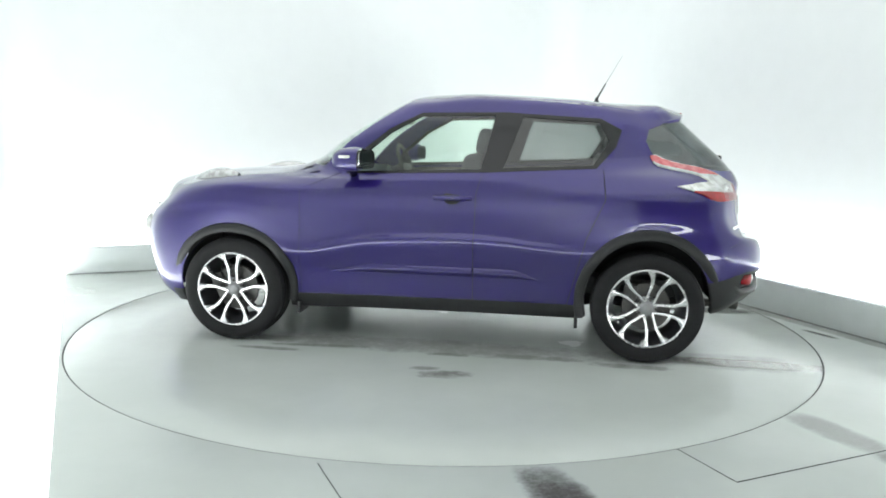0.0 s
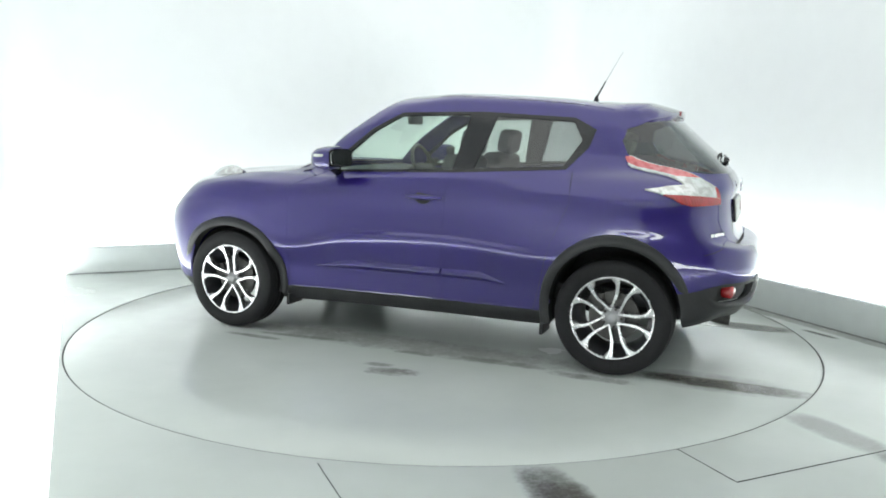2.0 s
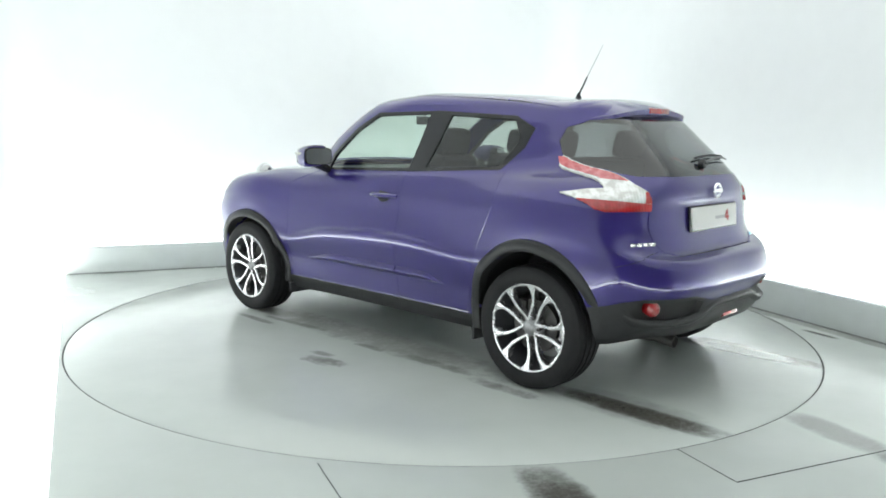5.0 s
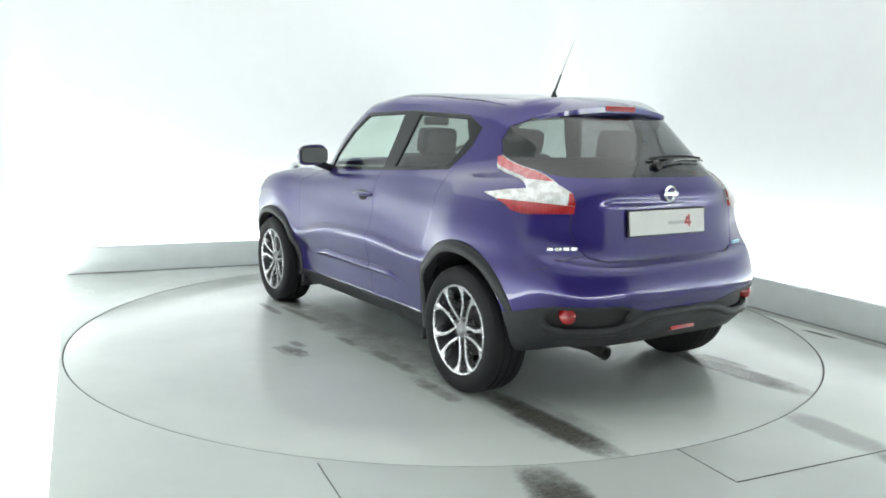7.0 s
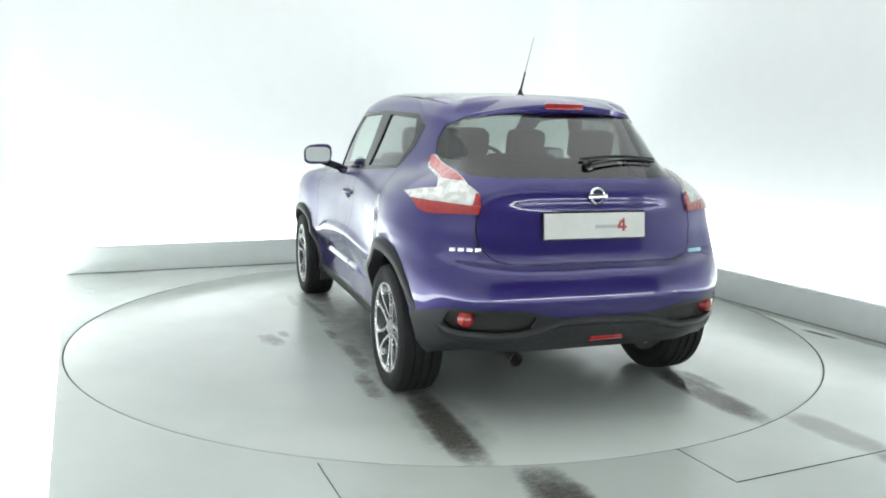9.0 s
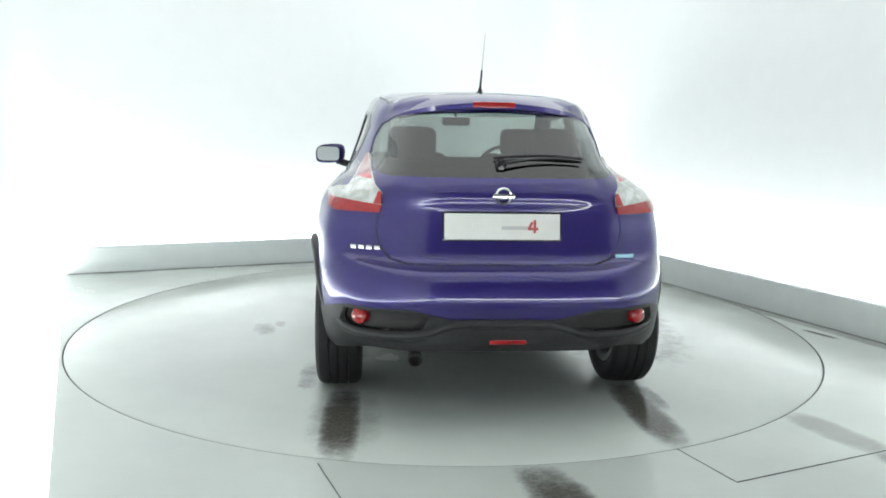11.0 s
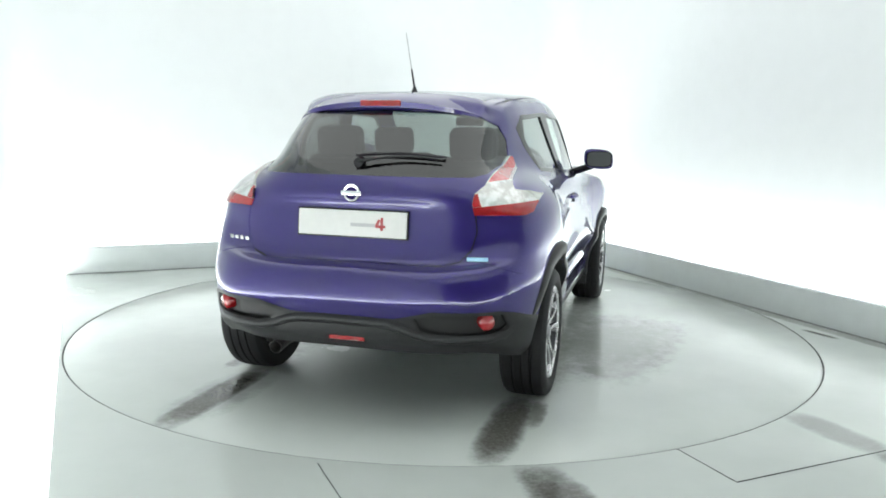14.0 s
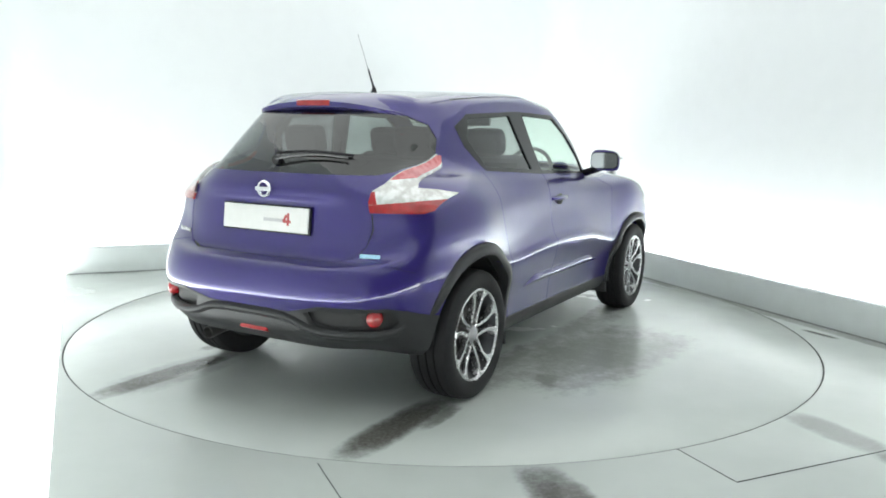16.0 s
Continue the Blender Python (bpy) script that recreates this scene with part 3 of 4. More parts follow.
    for s in (1, -1):
        m = lambda pts, s=s: [(y * s, z) for y, z in pts]
        for poly in ([(0.0, 0.2), (0.27, 0.2), (0.25, 0.503), (0.0, 0.498)], [(0.27, 0.2), (0.70, 0.2), (0.70, 0.545), (0.42, 0.545), (0.25, 0.503)],
                     [(0.70, 0.2), (0.95, 0.2), (0.95, 0.43), (0.76, 0.53), (0.70, 0.545)]):
            sh.tag(sh.cut(m(poly), AX_REAR, low), "lower_bumper")
        sh.tag(sh.cut(m([(0.36, 0.452), (0.46, 0.432), (0.70, 0.432), (0.735, 0.47), (0.715, 0.530), (0.42, 0.530), (0.33, 0.507)]), AX_REAR, low), "pocket_left" if s > 0 else "pocket_right")
    edge = [(0.0, 0.735), (0.43, 0.735), (0.51, 0.755), (0.552, 0.80), (0.572, 0.88), (0.562, 0.956)]
    for s in (1, -1):
        sh.line([(y * s, z) for y, z in edge], AX_REAR, rear, "gate_seam", 0.008)
        sh.line([(y * s, z) for y, z in ((0.54, 0.762), (0.66, 0.742), (0.78, 0.70))], AX_REAR, rear, "gate_seam", 0.004)
    for s, side in ((1, "left"), (-1, "right")):
        m = lambda pts, s=s: [(y * s, z) for y, z in pts]
        lamp = lambda f, s=s: f[sh.U] < 4.3 and f.calc_center_median().x < -1.27 and f.calc_center_median().y * s > 0.3 and f[sh.kind] != gone
        bands = ([(0.545, 1.045), (0.577, 1.078), (0.668, 1.105), (0.70, 1.058)], [(0.577, 1.078), (0.595, 1.147), (0.648, 1.147), (0.668, 1.105)],
                 [(0.595, 1.147), (0.602, 1.209), (0.612, 1.209), (0.645, 1.147)],
                 [(0.556, 0.955), (0.543, 1.0), (0.545, 1.046), (0.70, 1.060), (0.75, 1.052), (0.80, 1.034), (0.785, 0.966), (0.76, 0.955)])
        for band in bands:
            sh.tag(sh.cut(m(band), AX_REAR, lamp), "lamp_clear_" + side)
        for band in ([(0.586, 1.092), (0.600, 1.147), (0.641, 1.147), (0.660, 1.100)], [(0.600, 1.147), (0.605, 1.203), (0.615, 1.203), (0.641, 1.147)]):
            sh.tag(sh.cut(m(band), AX_REAR, lamp), "lamp_arm_" + side)
        for red in ([(0.556, 0.955), (0.546, 0.988), (0.795, 1.010), (0.785, 0.966), (0.76, 0.955)],
                    [(0.546, 0.990), (0.543, 1.0), (0.545, 1.044), (0.558, 1.044), (0.580, 0.992)]):
            sh.tag(sh.cut(m(red), AX_REAR, lamp), "lamp_red_" + side)
    # roof joints
    top = lambda f: f[sh.V] > 10.6 and f[sh.kind] == 0
    for s in (1, -1):
        sh.line([(-1.16, 0.505 * s), (-0.85, 0.548 * s), (-0.30, 0.56 * s), (0.0, 0.545 * s), (0.10, 0.52 * s)], (0, 1), top, "roof_joint_left" if s > 0 else "roof_joint_right", 0.010)
    # windscreen, roof and bonnet follow the rings
    for f in sh.bm.faces:
        if f[sh.kind] == 0:
            u, v = f[sh.U], f[sh.V]
            if 9.15 < v < 11.7 and u > 8.3:
                sh.tag([f], "windscreen")
            elif v > 11.95:
                sh.tag([f], "roof")
            elif v > 7.35 and v < 9.0 and u > 8.35:
                sh.tag([f], "bonnet")
            elif v < 6.0 and u > 10.4:
                sh.tag([f], "front_bumper")
    sh.close()
    return sh


def tyre_profile():
    w, r = 0.1075, 0.327
    return [(0.228, -w + 0.012), (0.25, -w - 0.002), (0.285, -w - 0.006), (0.306, -w), (0.320, -w + 0.014), (0.3255, -w + 0.035),
            (r, -0.05), (r - 0.008, -0.047), (r - 0.008, -0.040), (r, -0.037), (r + 0.0005, -0.006), (r - 0.008, -0.003), (r - 0.008, 0.003), (r + 0.0005, 0.006),
            (r, 0.037), (r - 0.008, 0.040), (r - 0.008, 0.047), (r, 0.05),
            (0.3255, w - 0.035), (0.320, w - 0.014), (0.306, w), (0.285, w + 0.006), (0.25, w + 0.002), (0.228, w - 0.012)]


def wheel_meshes():
    """Meshes in wheel space: the outer face looks along +y."""
    out = {}
    bm = bmesh.new()
    lathe(bm, tyre_profile(), 72)
    out["tyre"] = finish_mesh("tyre", bm, RUBBER, 30)
    bm = bmesh.new()
    lathe(bm, [(0.226, 0.096), (0.219, 0.094), (0.211, 0.07), (0.19, 0.03), (0.185, -0.09), (0.222, -0.096)], 60)
    out["wheel"] = finish_mesh("wheel", bm, DARK_ALLOY, 30)
    bm = bmesh.new()
    lathe(bm, [(0.233, 0.094), (0.233, 0.102), (0.229, 0.105), (0.222, 0.103), (0.220, 0.094)], 72, closed=True)
    out["rim"] = finish_mesh("rim", bm, SILVER, 40)
    # one petal: two arms that part from the hub and meet the rim
    for s in (1, -1):
        bm = bmesh.new()
        rows = []
        for k in range(17):
            q = k / 16
            r = 0.040 + (0.224 - 0.040) * q
            mid = s * radians(28.0 * (1 - math.exp(-4.5 * q)) - 9.5 * q ** 3)
            half = 0.0066 + 0.0040 * q + 0.085 * max(0.0, q - 0.80)
            y = 0.080 + 0.021 * q ** 1.3
            c, t = Vector((math.cos(mid), 0, math.sin(mid))), Vector((-math.sin(mid), 0, math.cos(mid)))
            p = c * r
            rows.append([p + t * half + Vector((0, y - 0.002, 0)), p + t * half * 0.7 + Vector((0, y, 0)), p - t * half * 0.7 + Vector((0, y, 0)),
                         p - t * half + Vector((0, y - 0.002, 0)), p - t * half * 1.3 + Vector((0, y - 0.035, 0)), p + t * half * 1.3 + Vector((0, y - 0.035, 0))])
        sweep(bm, rows, True)
        out["spoke" + ("_a" if s > 0 else "_b")] = finish_mesh("spoke", bm, SILVER, 30)
    bm = bmesh.new()
    lathe(bm, [(0.0001, 0.094), (0.022, 0.093), (0.030, 0.088), (0.034, 0.078), (0.060, 0.066), (0.066, 0.02)], 36)
    out["hub_cap"] = finish_mesh("hub_cap", bm, plain("dull_hub", (0.30, 0.30, 0.31), 0.4, metal=0.6), 40)
    bm = bmesh.new()
    lathe(bm, [(0.05, 0.03), (0.14, 0.028), (0.142, 0.008), (0.05, 0.005)], 40, closed=True)
    box(bm, (0.10, 0.02, 0.08), (0.08, 0.06, 0.09), 0.012)
    out["brake_disc"] = finish_mesh("brake_disc", bm, STEEL, 30)
    bm = bmesh.new()
    lathe(bm, [(0.0001, 0.09), (0.009, 0.089), (0.011, 0.06)], 8)
    out["wheel_nut"] = finish_mesh("wheel_nut", bm, STEEL, 30)
    return out


def add_wheel(car, meshes, x, s, spin):
    ob = new("wheel", meshes["wheel"])
    ob.parent = car
    tagged(ob, "two-tone alloy wheel with paired petal spokes")
    ob.matrix_basis = pose(x, s * (0.795 if x > 0 else 0.755), HUB_Z, 0, 0, 0 if s > 0 else 180) @ Matrix.Rotation(radians(spin), 4, "Y")

    def child(name, key, m=Matrix(), label=""):
        c = new(name, meshes[key])
        c.parent = ob
        c.matrix_basis = m
        tagged(c, label)

    child("tyre", "tyre", label="black tyre with grooved tread")
    child("rim", "rim", label="machined silver rim edge")
    child("hub_cap", "hub_cap", label="grey hub cap")
    child("brake_disc", "brake_disc", label="steel brake disc and caliper")
    for k in range(5):
        m = Matrix.Rotation(radians(72 * k), 4, "Y")
        child("spoke", "spoke_a", m)
        child("spoke", "spoke_b", m)
        child("wheel_nut", "wheel_nut", Matrix.Rotation(radians(72 * k + 36), 4, "Y") @ Matrix.Translation((0.052, -0.012, 0)))


def arch_flare(sh, car, x, s):
    """Black moulding round a wheel opening, with the liner behind it."""
    bm = bmesh.new()
    rows, liner = [], []
    tight = ARCH_R[x > 0] / 0.366
    x = ARCH_X[x > 0]
    for k in range(41):
        a = radians((-14 if x < 0 else 4) + 190 * k / 40)
        c, t = math.cos(a), math.sin(a) * ARCH_TALL[x > 0]

        def at(r, lift):
            px, pz = x + r * tight * c, max(0.20, ARCH_Z + r * tight * t)
            base = abs(sh.side_y(x + 0.45 * c, max(0.33, ARCH_Z + 0.445 * t), s))
            return (px, s * (base + lift), pz)

        swell = 0.006 + 0.012 * max(0.0, t)
        rows.append([at(0.423, -0.008), at(0.422, 0.003 + swell * 0.6), at(0.414, 0.007 + swell), at(0.378, 0.011 + swell), at(0.366, 0.005 + swell), at(0.360, -0.04)])
        liner.append([(x + 0.368 * tight * c, s * 0.80, ARCH_Z + 0.368 * tight * t), (x + 0.368 * tight * c, s * 0.50, ARCH_Z + 0.368 * tight * t), (x, s * 0.50, ARCH_Z)])
    sweep(bm, rows)
    part("wheel_arch", bm, BLACK, car, "black textured plastic wheel arch moulding", 50)
    bm = bmesh.new()
    sweep(bm, liner)
    part("arch_liner", bm, SEAM, car, "dark wheel arch liner")


def seat(cabin, x, y, wide, name):
    bm = bmesh.new()
    box(bm, (x, y, 0.62), (0.50, wide, 0.16), 0.05, segments=3)
    base = part(name, bm, FABRIC, cabin, "charcoal fabric car seat")
    bm = bmesh.new()
    box(bm, (x - 0.29, y, 0.90), (0.14, wide, 0.58), 0.055, Matrix.Rotation(radians(-14), 4, "Y"), 3)
    part("backrest", bm, FABRIC, base)
    for dy in ((0,) if wide < 0.8 else (-0.38, 0.38)):
        bm = bmesh.new()
        box(bm, (x - 0.405, y + dy, 1.265), (0.11, 0.26, 0.17), 0.052, Matrix.Rotation(radians(-12), 4, "Y"), 3)
        for d in (-0.06, 0.06):
            tube(bm, [(x - 0.375, y + dy + d, 1.12), (x - 0.40, y + dy + d, 1.24)], 0.007, 6)
        part("headrest", bm, FABRIC, base)


def build_car():
    car = new("car", None)
    tagged(car, "indigo purple metallic compact crossover car, wet, on the turntable", "car")
    car.empty_display_size = 0.3
    sh = cut_panels()
    body = sh.emit("body", "body", PAINT, car, label="indigo metallic body shell")
    sh.emit("roof", "roof", PAINT, car, rim=0.0)
    sh.emit("bonnet", "bonnet", PAINT, car, rim=0.0)
    sh.emit("front_bumper", "front_bumper", PAINT, car, rim=0.0)
    sh.emit("windscreen", "windscreen", FRONT_GLASS, car, -0.004, 0.006, "clear laminated windscreen")
    sh.emit("roof", "headliner", HEADLINER, car, -0.035, 0.0, "pale grey headliner")
    sh.emit("lower_bumper", "lower_bumper", BLACK, car, 0.004, 0.03, "black textured lower bumper")
    for side in ("left", "right"):
        sh.emit("roof_joint_" + side, "roof_joint", SEAM, car, -0.008, 0.0, "dark roof joint")
        sh.emit("pocket_" + side, "bumper_pocket", POCKET, car, -0.034, 0.0, "recessed black bumper pocket")
        sh.emit("sill_" + side, "sill", BLACK, car, 0.006, 0.03, "black textured sill moulding")
        sh.emit("seam_" + side, "panel_gap", SEAM, car, -0.012, 0.0)
        sh.emit("window_trim_" + side, "window_trim", GLOSS_BLACK, car, 0.002, 0.02, "gloss black window surround")
        for which, glass in (("front", FRONT_GLASS), ("rear", TINTED_GLASS)):
            door = sh.emit(which + "_door_" + side, which + "_door", PAINT, car, label="indigo metallic door")
            sh.emit(which + "_pane_" + side, "window_pane", glass, door, -0.006, 0.0, "clear greenish window" if which == "front" else "dark tinted window")
            sh.emit(which + "_door_" + side, "door_lining", TRIM, door, -0.05, 0.0, "dark door lining")
            if which == "front":
                door_handle(sh, door, 1 if side == "left" else -1)
                sill_strip(sh, door, 1 if side == "left" else -1, 0.845 - 0.20, -0.228)
            else:
                sill_strip(sh, door, 1 if side == "left" else -1, -0.243, -0.63)
        lamp = sh.emit("lamp_clear_" + side, "tail_light", CLEAR_LENS, car, 0.012, 0.03, "boomerang tail light with clear centre")
        sh.emit("lamp_arm_" + side, "upper_lens", PALED_RED_LENS, lamp, 0.013, 0.03, "red upper lens")
        sh.emit("lamp_red_" + side, "lower_lens", RED_LENS, lamp, 0.013, 0.03, "red lower lens")
    gate = sh.emit("tailgate", "tailgate", PAINT, car, label="indigo metallic tailgate")
    sh.emit("rear_pane", "rear_window", REAR_GLASS, gate, -0.004, 0.01, "dark tinted rear window")
    sh.emit("gate_seam", "panel_gap", SEAM, car, -0.02, 0.0)
    meshes = wheel_meshes()
    for x, s, spin in ((-HUB_X, 1, -3), (HUB_X, 1, 20), (-HUB_X, -1, 10), (HUB_X, -1, 30)):
        add_wheel(car, meshes, x, s, spin)
        arch_flare(sh, car, x, s)
    rear_details(sh, car, gate)
    front_details(sh, car)
    for s in (1, -1):
        wing_mirror(car, s)
    underbody(car)
    cabin(car)
    return car


def door_handle(sh, door, s):
    y = abs(sh.side_y(-0.10, 0.935, s))
    # a raised dark oval draws the shade of the hollow behind the handle
    bm = bmesh.new()
    prism(bm, [(0.055 * math.cos(2 * math.pi * k / 20), 0.040 * math.sin(2 * math.pi * k / 20)) for k in range(20)], -0.01, 0.003, lambda a, b, d: (-0.10 + a, s * (y + d - 0.24 * b), 0.935 + b))
    part("recess_shade", bm, SEAM, door, "dark oval for the shade in the handle's recess")
    bm = bmesh.new()
    rows = []
    for k in range(13):
        q = k / 12
        x = 0.015 - 0.235 * q
        out = 0.012 + 0.026 * math.sin(math.pi * q) ** 0.5
        h = 0.011 + 0.005 * math.sin(math.pi * q)
        yy = y + out
        rows.append([(x, s * (yy - 0.014), 0.935 - h), (x, s * yy, 0.935 - h * 0.5), (x, s * yy, 0.935 + h * 0.5), (x, s * (yy - 0.014), 0.935 + h)])
    sweep(bm, rows, True)
    part("handle", bm, PAINT, door, "body-coloured pull handle", 40)


def sill_strip(sh, door, s, x0, x1):
    """The raised, tapered rib along the foot of a door."""
    bm = bmesh.new()
    rows = []
    for k in range(17):
        q = k / 16
        x = x0 + (x1 - x0) * q
        ends = min(1.0, (0.645 - x) / 0.24) if x > 0.4 else (min(1.0, (x + 0.63) / 0.14) if x < -0.49 else 1.0)
        ends = max(0.0, ends)
        z = 0.468 + 0.028 * ends - 0.01 * (1 - ends)
        h = 0.004 + 0.03 * ends
        row = []
        for dz, lift in ((h * 0.75, -0.004), (h * 0.45, 0.004 * ends), (-h * 0.15, 0.022 * ends + 0.001), (-h * 0.4, 0.022 * ends), (-h * 1.1, -0.004)):
            row.append((x, s * (abs(sh.side_y(x, z + dz, s)) + lift), z + dz))
        rows.append(row)
    sweep(bm, rows)
    part("door_rib", bm, PAINT, door, "raised body-coloured rib", 60)


def rear_details(sh, car, gate):
    # plate
    bm = bmesh.new()
    tilt = Matrix.Rotation(radians(6), 4, "Y")
    box(bm, (-1.842, 0, 0.903), (0.012, 0.53, 0.118), 0.004, tilt)
    plate = part("number_plate", bm, PLATE, gate, "white number plate with grey and red print")
    bm = bmesh.new()
    box(bm, (-1.833, 0, 0.902), (0.014, 0.545, 0.132), 0.004, tilt)
    part("plate_frame", bm, GLOSS_BLACK, plate)
    bm = bmesh.new()
    box(bm, (-1.8487, -0.055, 0.898), (0.002, 0.12, 0.016), 0, tilt)
    part("print_bar", bm, PLATE_GREY, plate)
    bm = bmesh.new()
    box(bm, (-1.8487, -0.147, 0.905), (0.002, 0.012, 0.06), 0, tilt)
    box(bm, (-1.8487, -0.140, 0.894), (0.002, 0.048, 0.012), 0, tilt)
    box(bm, (-1.8487, -0.128, 0.91), (0.002, 0.012, 0.034), 0, tilt @ Matrix.Rotation(radians(28), 4, "X"))
    part("print_mark", bm, PLATE_RED, plate)
    # round badge
    bm = bmesh.new()
    lathe(bm, [(0.028, 0.0), (0.030, 0.008), (0.037, 0.010), (0.040, 0.006), (0.041, 0.0)], 36, "X", (0, 0, 0))
    box(bm, (0.006, 0, 0), (0.010, 0.098, 0.020), 0.003)
    bmesh.ops.transform(bm, matrix=Matrix.Translation((-1.846, 0, 1.042)) @ Matrix.Rotation(radians(180), 4, "Z"), verts=bm.verts[:])
    part("badge", bm, CHROME, gate, "round chrome badge with a cross bar")
    # handle ledge over the plate
    bm = bmesh.new()
    rows = []
    for k in range(25):
        y = -0.36 + 0.72 * k / 24
        e = max(0.0, 1 - abs(y / 0.36) ** 4)
        z = 0.992 + 0.004 * e
        row = []
        for dz, lift in ((0.05, -0.004), (0.02, 0.0), (0.0, 0.003 * e), (-0.008, 0.002 * e), (-0.012, -0.02)):
            row.append((sh.rear_x(y, z + dz) - lift, y, z + dz))
        rows.append(row)
    sweep(bm, rows)
    part("gate_ledge", bm, PAINT, gate, "body-coloured ledge over the plate", 50)
    # letter-like chrome bars and a small blue badge
    bm = bmesh.new()
    for k in range(4):
        y = 0.675 - 0.036 * k
        x = sh.rear_x(y, 0.795)
        box(bm, (x - 0.002, y, 0.797), (0.006, 0.029, 0.018), 0.002, Matrix.Rotation(radians(-28), 4, "Z"))
    part("name_bars", bm, SILVER, gate, "small chrome name plate bars")
    bm = bmesh.new()
    y = -0.585
    box(bm, (sh.rear_x(y, 0.762) - 0.003, y, 0.765), (0.008, 0.095, 0.018), 0.002, Matrix.Rotation(radians(16), 4, "Z"))
    part("side_badge", bm, BADGE_BLUE, gate, "small pale blue badge")
    # spoiler that grows out of the roof over the glass, and its brake light
    down = lambda x, y: sh.tree.ray_cast(Vector((x, y, 3)), Vector((0, 0, -1)))[0].z
    bm = bmesh.new()
    rows = []
    for k in range(41):
        y = -0.462 + 0.924 * k / 40
        e = abs(y / 0.462)
        grow = 1 - e ** 2
        zt = 1.452 - 0.044 * e ** 2.5
        xs = sh.rear_x(y, zt)
        xm = (xs - 1.20) / 2
        rows.append([(-1.20, y, down(-1.20, y) + 0.002), (xm, y, down(xm, y) + 0.003 + 0.008 * grow), (xs - 0.036 * grow + 0.02, y, zt + 0.004 + 0.027 * grow),
                     (xs - 0.044 * grow - 0.003, y, zt + 0.002 + 0.012 * grow), (xs - 0.036 * grow - 0.003, y, zt - 0.014), (xs - 0.010 * grow - 0.002, y, zt - 0.020),
                     (xs + 0.03, y, zt - 0.025), (-1.20, y, down(-1.20, y) - 0.03)])
    sweep(bm, rows, True)
    spoiler = part("spoiler", bm, PAINT, gate, "body-coloured roof spoiler", 40)
    bm = bmesh.new()
    box(bm, (sh.rear_x(0, 1.452) - 0.040, 0, 1.458), (0.018, 0.21, 0.030), 0.006)
    part("brake_light", bm, RED_LENS, spoiler, "red high brake light")
    # wiper
    bm = bmesh.new()
    lathe(bm, [(0.0001, 0.03), (0.022, 0.028), (0.028, 0.0)], 16, "X", (0, 0, 0))
    bmesh.ops.transform(bm, matrix=Matrix.Translation((sh.rear_x(0, 1.175) + 0.004, 0.0, 1.178)) @ Matrix.Rotation(radians(180), 4, "Z"), verts=bm.verts[:])
    ends = []
    for k in range(9):
        y, z = -0.39 * k / 8, 1.183 + 0.026 * math.sin(k / 8 * 2.6)
        ends.append((sh.rear_x(y, z) - 0.030 + 0.006 * k / 8, y, z))
    tube(bm, ends, 0.008, 8, 0.6)
    wiper = part("wiper", bm, GLOSS_BLACK, gate, "black rear wiper")
    bm = bmesh.new()
    ends = []
    for k in range(13):
        y = 0.03 - 0.43 * k / 12
        z = 1.208 + 0.012 * math.sin(k / 12 * math.pi)
        ends.append((sh.rear_x(y, z) - 0.014, y, z))
    tube(bm, ends, 0.007, 6)
    part("blade", bm, SEAM, wiper)
    # moulded ridge that sweeps under the pockets and up to the middle
    bm = bmesh.new()
    half = [(0.0, 0.482), (0.13, 0.482), (0.22, 0.478), (0.28, 0.462), (0.34, 0.438), (0.42, 0.420), (0.55, 0.415), (0.66, 0.417), (0.72, 0.430), (0.755, 0.46)]
    path = [(-y, z) for y, z in half[:0:-1]] + half
    rows = []
    for k, (y, z) in enumerate(path):
        e = 1.0 - 0.8 * max(0.0, abs(y) - 0.62) / 0.14
        rows.append([(sh.rear_x(y, z + dz) - lift * e - 0.004, y, z + dz) for dz, lift in ((0.022, -0.006), (0.012, 0.012), (0.0, 0.020), (-0.014, 0.016), (-0.030, -0.006))])
    sweep(bm, rows)
    part("bumper_ridge", bm, BLACK, car, "moulded ridge of the black bumper", 60)
    # lamps in the bumper, exhaust, aerial
    for s in (1, -1):
        bm = bmesh.new()
        lathe(bm, [(0.0001, 0.022), (0.030, 0.018), (0.038, 0.008), (0.040, -0.03)], 28, "X")
        bmesh.ops.transform(bm, matrix=Matrix.Translation((sh.rear_x(0.645 * s, 0.496) + 0.010, 0.645 * s, 0.496)) @ Matrix.Rotation(radians(180 - 28 * s), 4, "Z"), verts=bm.verts[:])
        part("reflector", bm, RED_LENS, car, "round red bumper reflector", 50)
    bm = bmesh.new()
    box(bm, (sh.rear_x(0, 0.395) + 0.004, -0.02, 0.392), (0.03, 0.17, 0.026), 0.006, Matrix.Rotation(radians(25), 4, "Y"))
    part("fog_light", bm, RED_LENS, car, "narrow red fog light in the bumper")
    bm = bmesh.new()
    path = [(-1.35, 0.40, 0.27), (-1.60, 0.40, 0.285), (-1.76, 0.39, 0.295), (-1.85, 0.388, 0.285)]
    tube(bm, path[:3], 0.026, 14)
    lathe(bm, [(0.030, 0.0), (0.033, 0.10), (0.030, 0.102), (0.027, 0.09), (0.026, 0.01)], 24, "X", (0, 0, 0), True)
    done = [v for v in bm.verts if v.co.x > -0.2]
    bmesh.ops.transform(bm, matrix=Matrix.Translation((-1.755, 0.39, 0.296)) @ Matrix.Rotation(radians(180), 4, "Z") @ Matrix.Rotation(radians(6), 4, "Y"), verts=done)
    part("exhaust", bm, STEEL, car, "steel exhaust tail pipe")
    bm = bmesh.new()
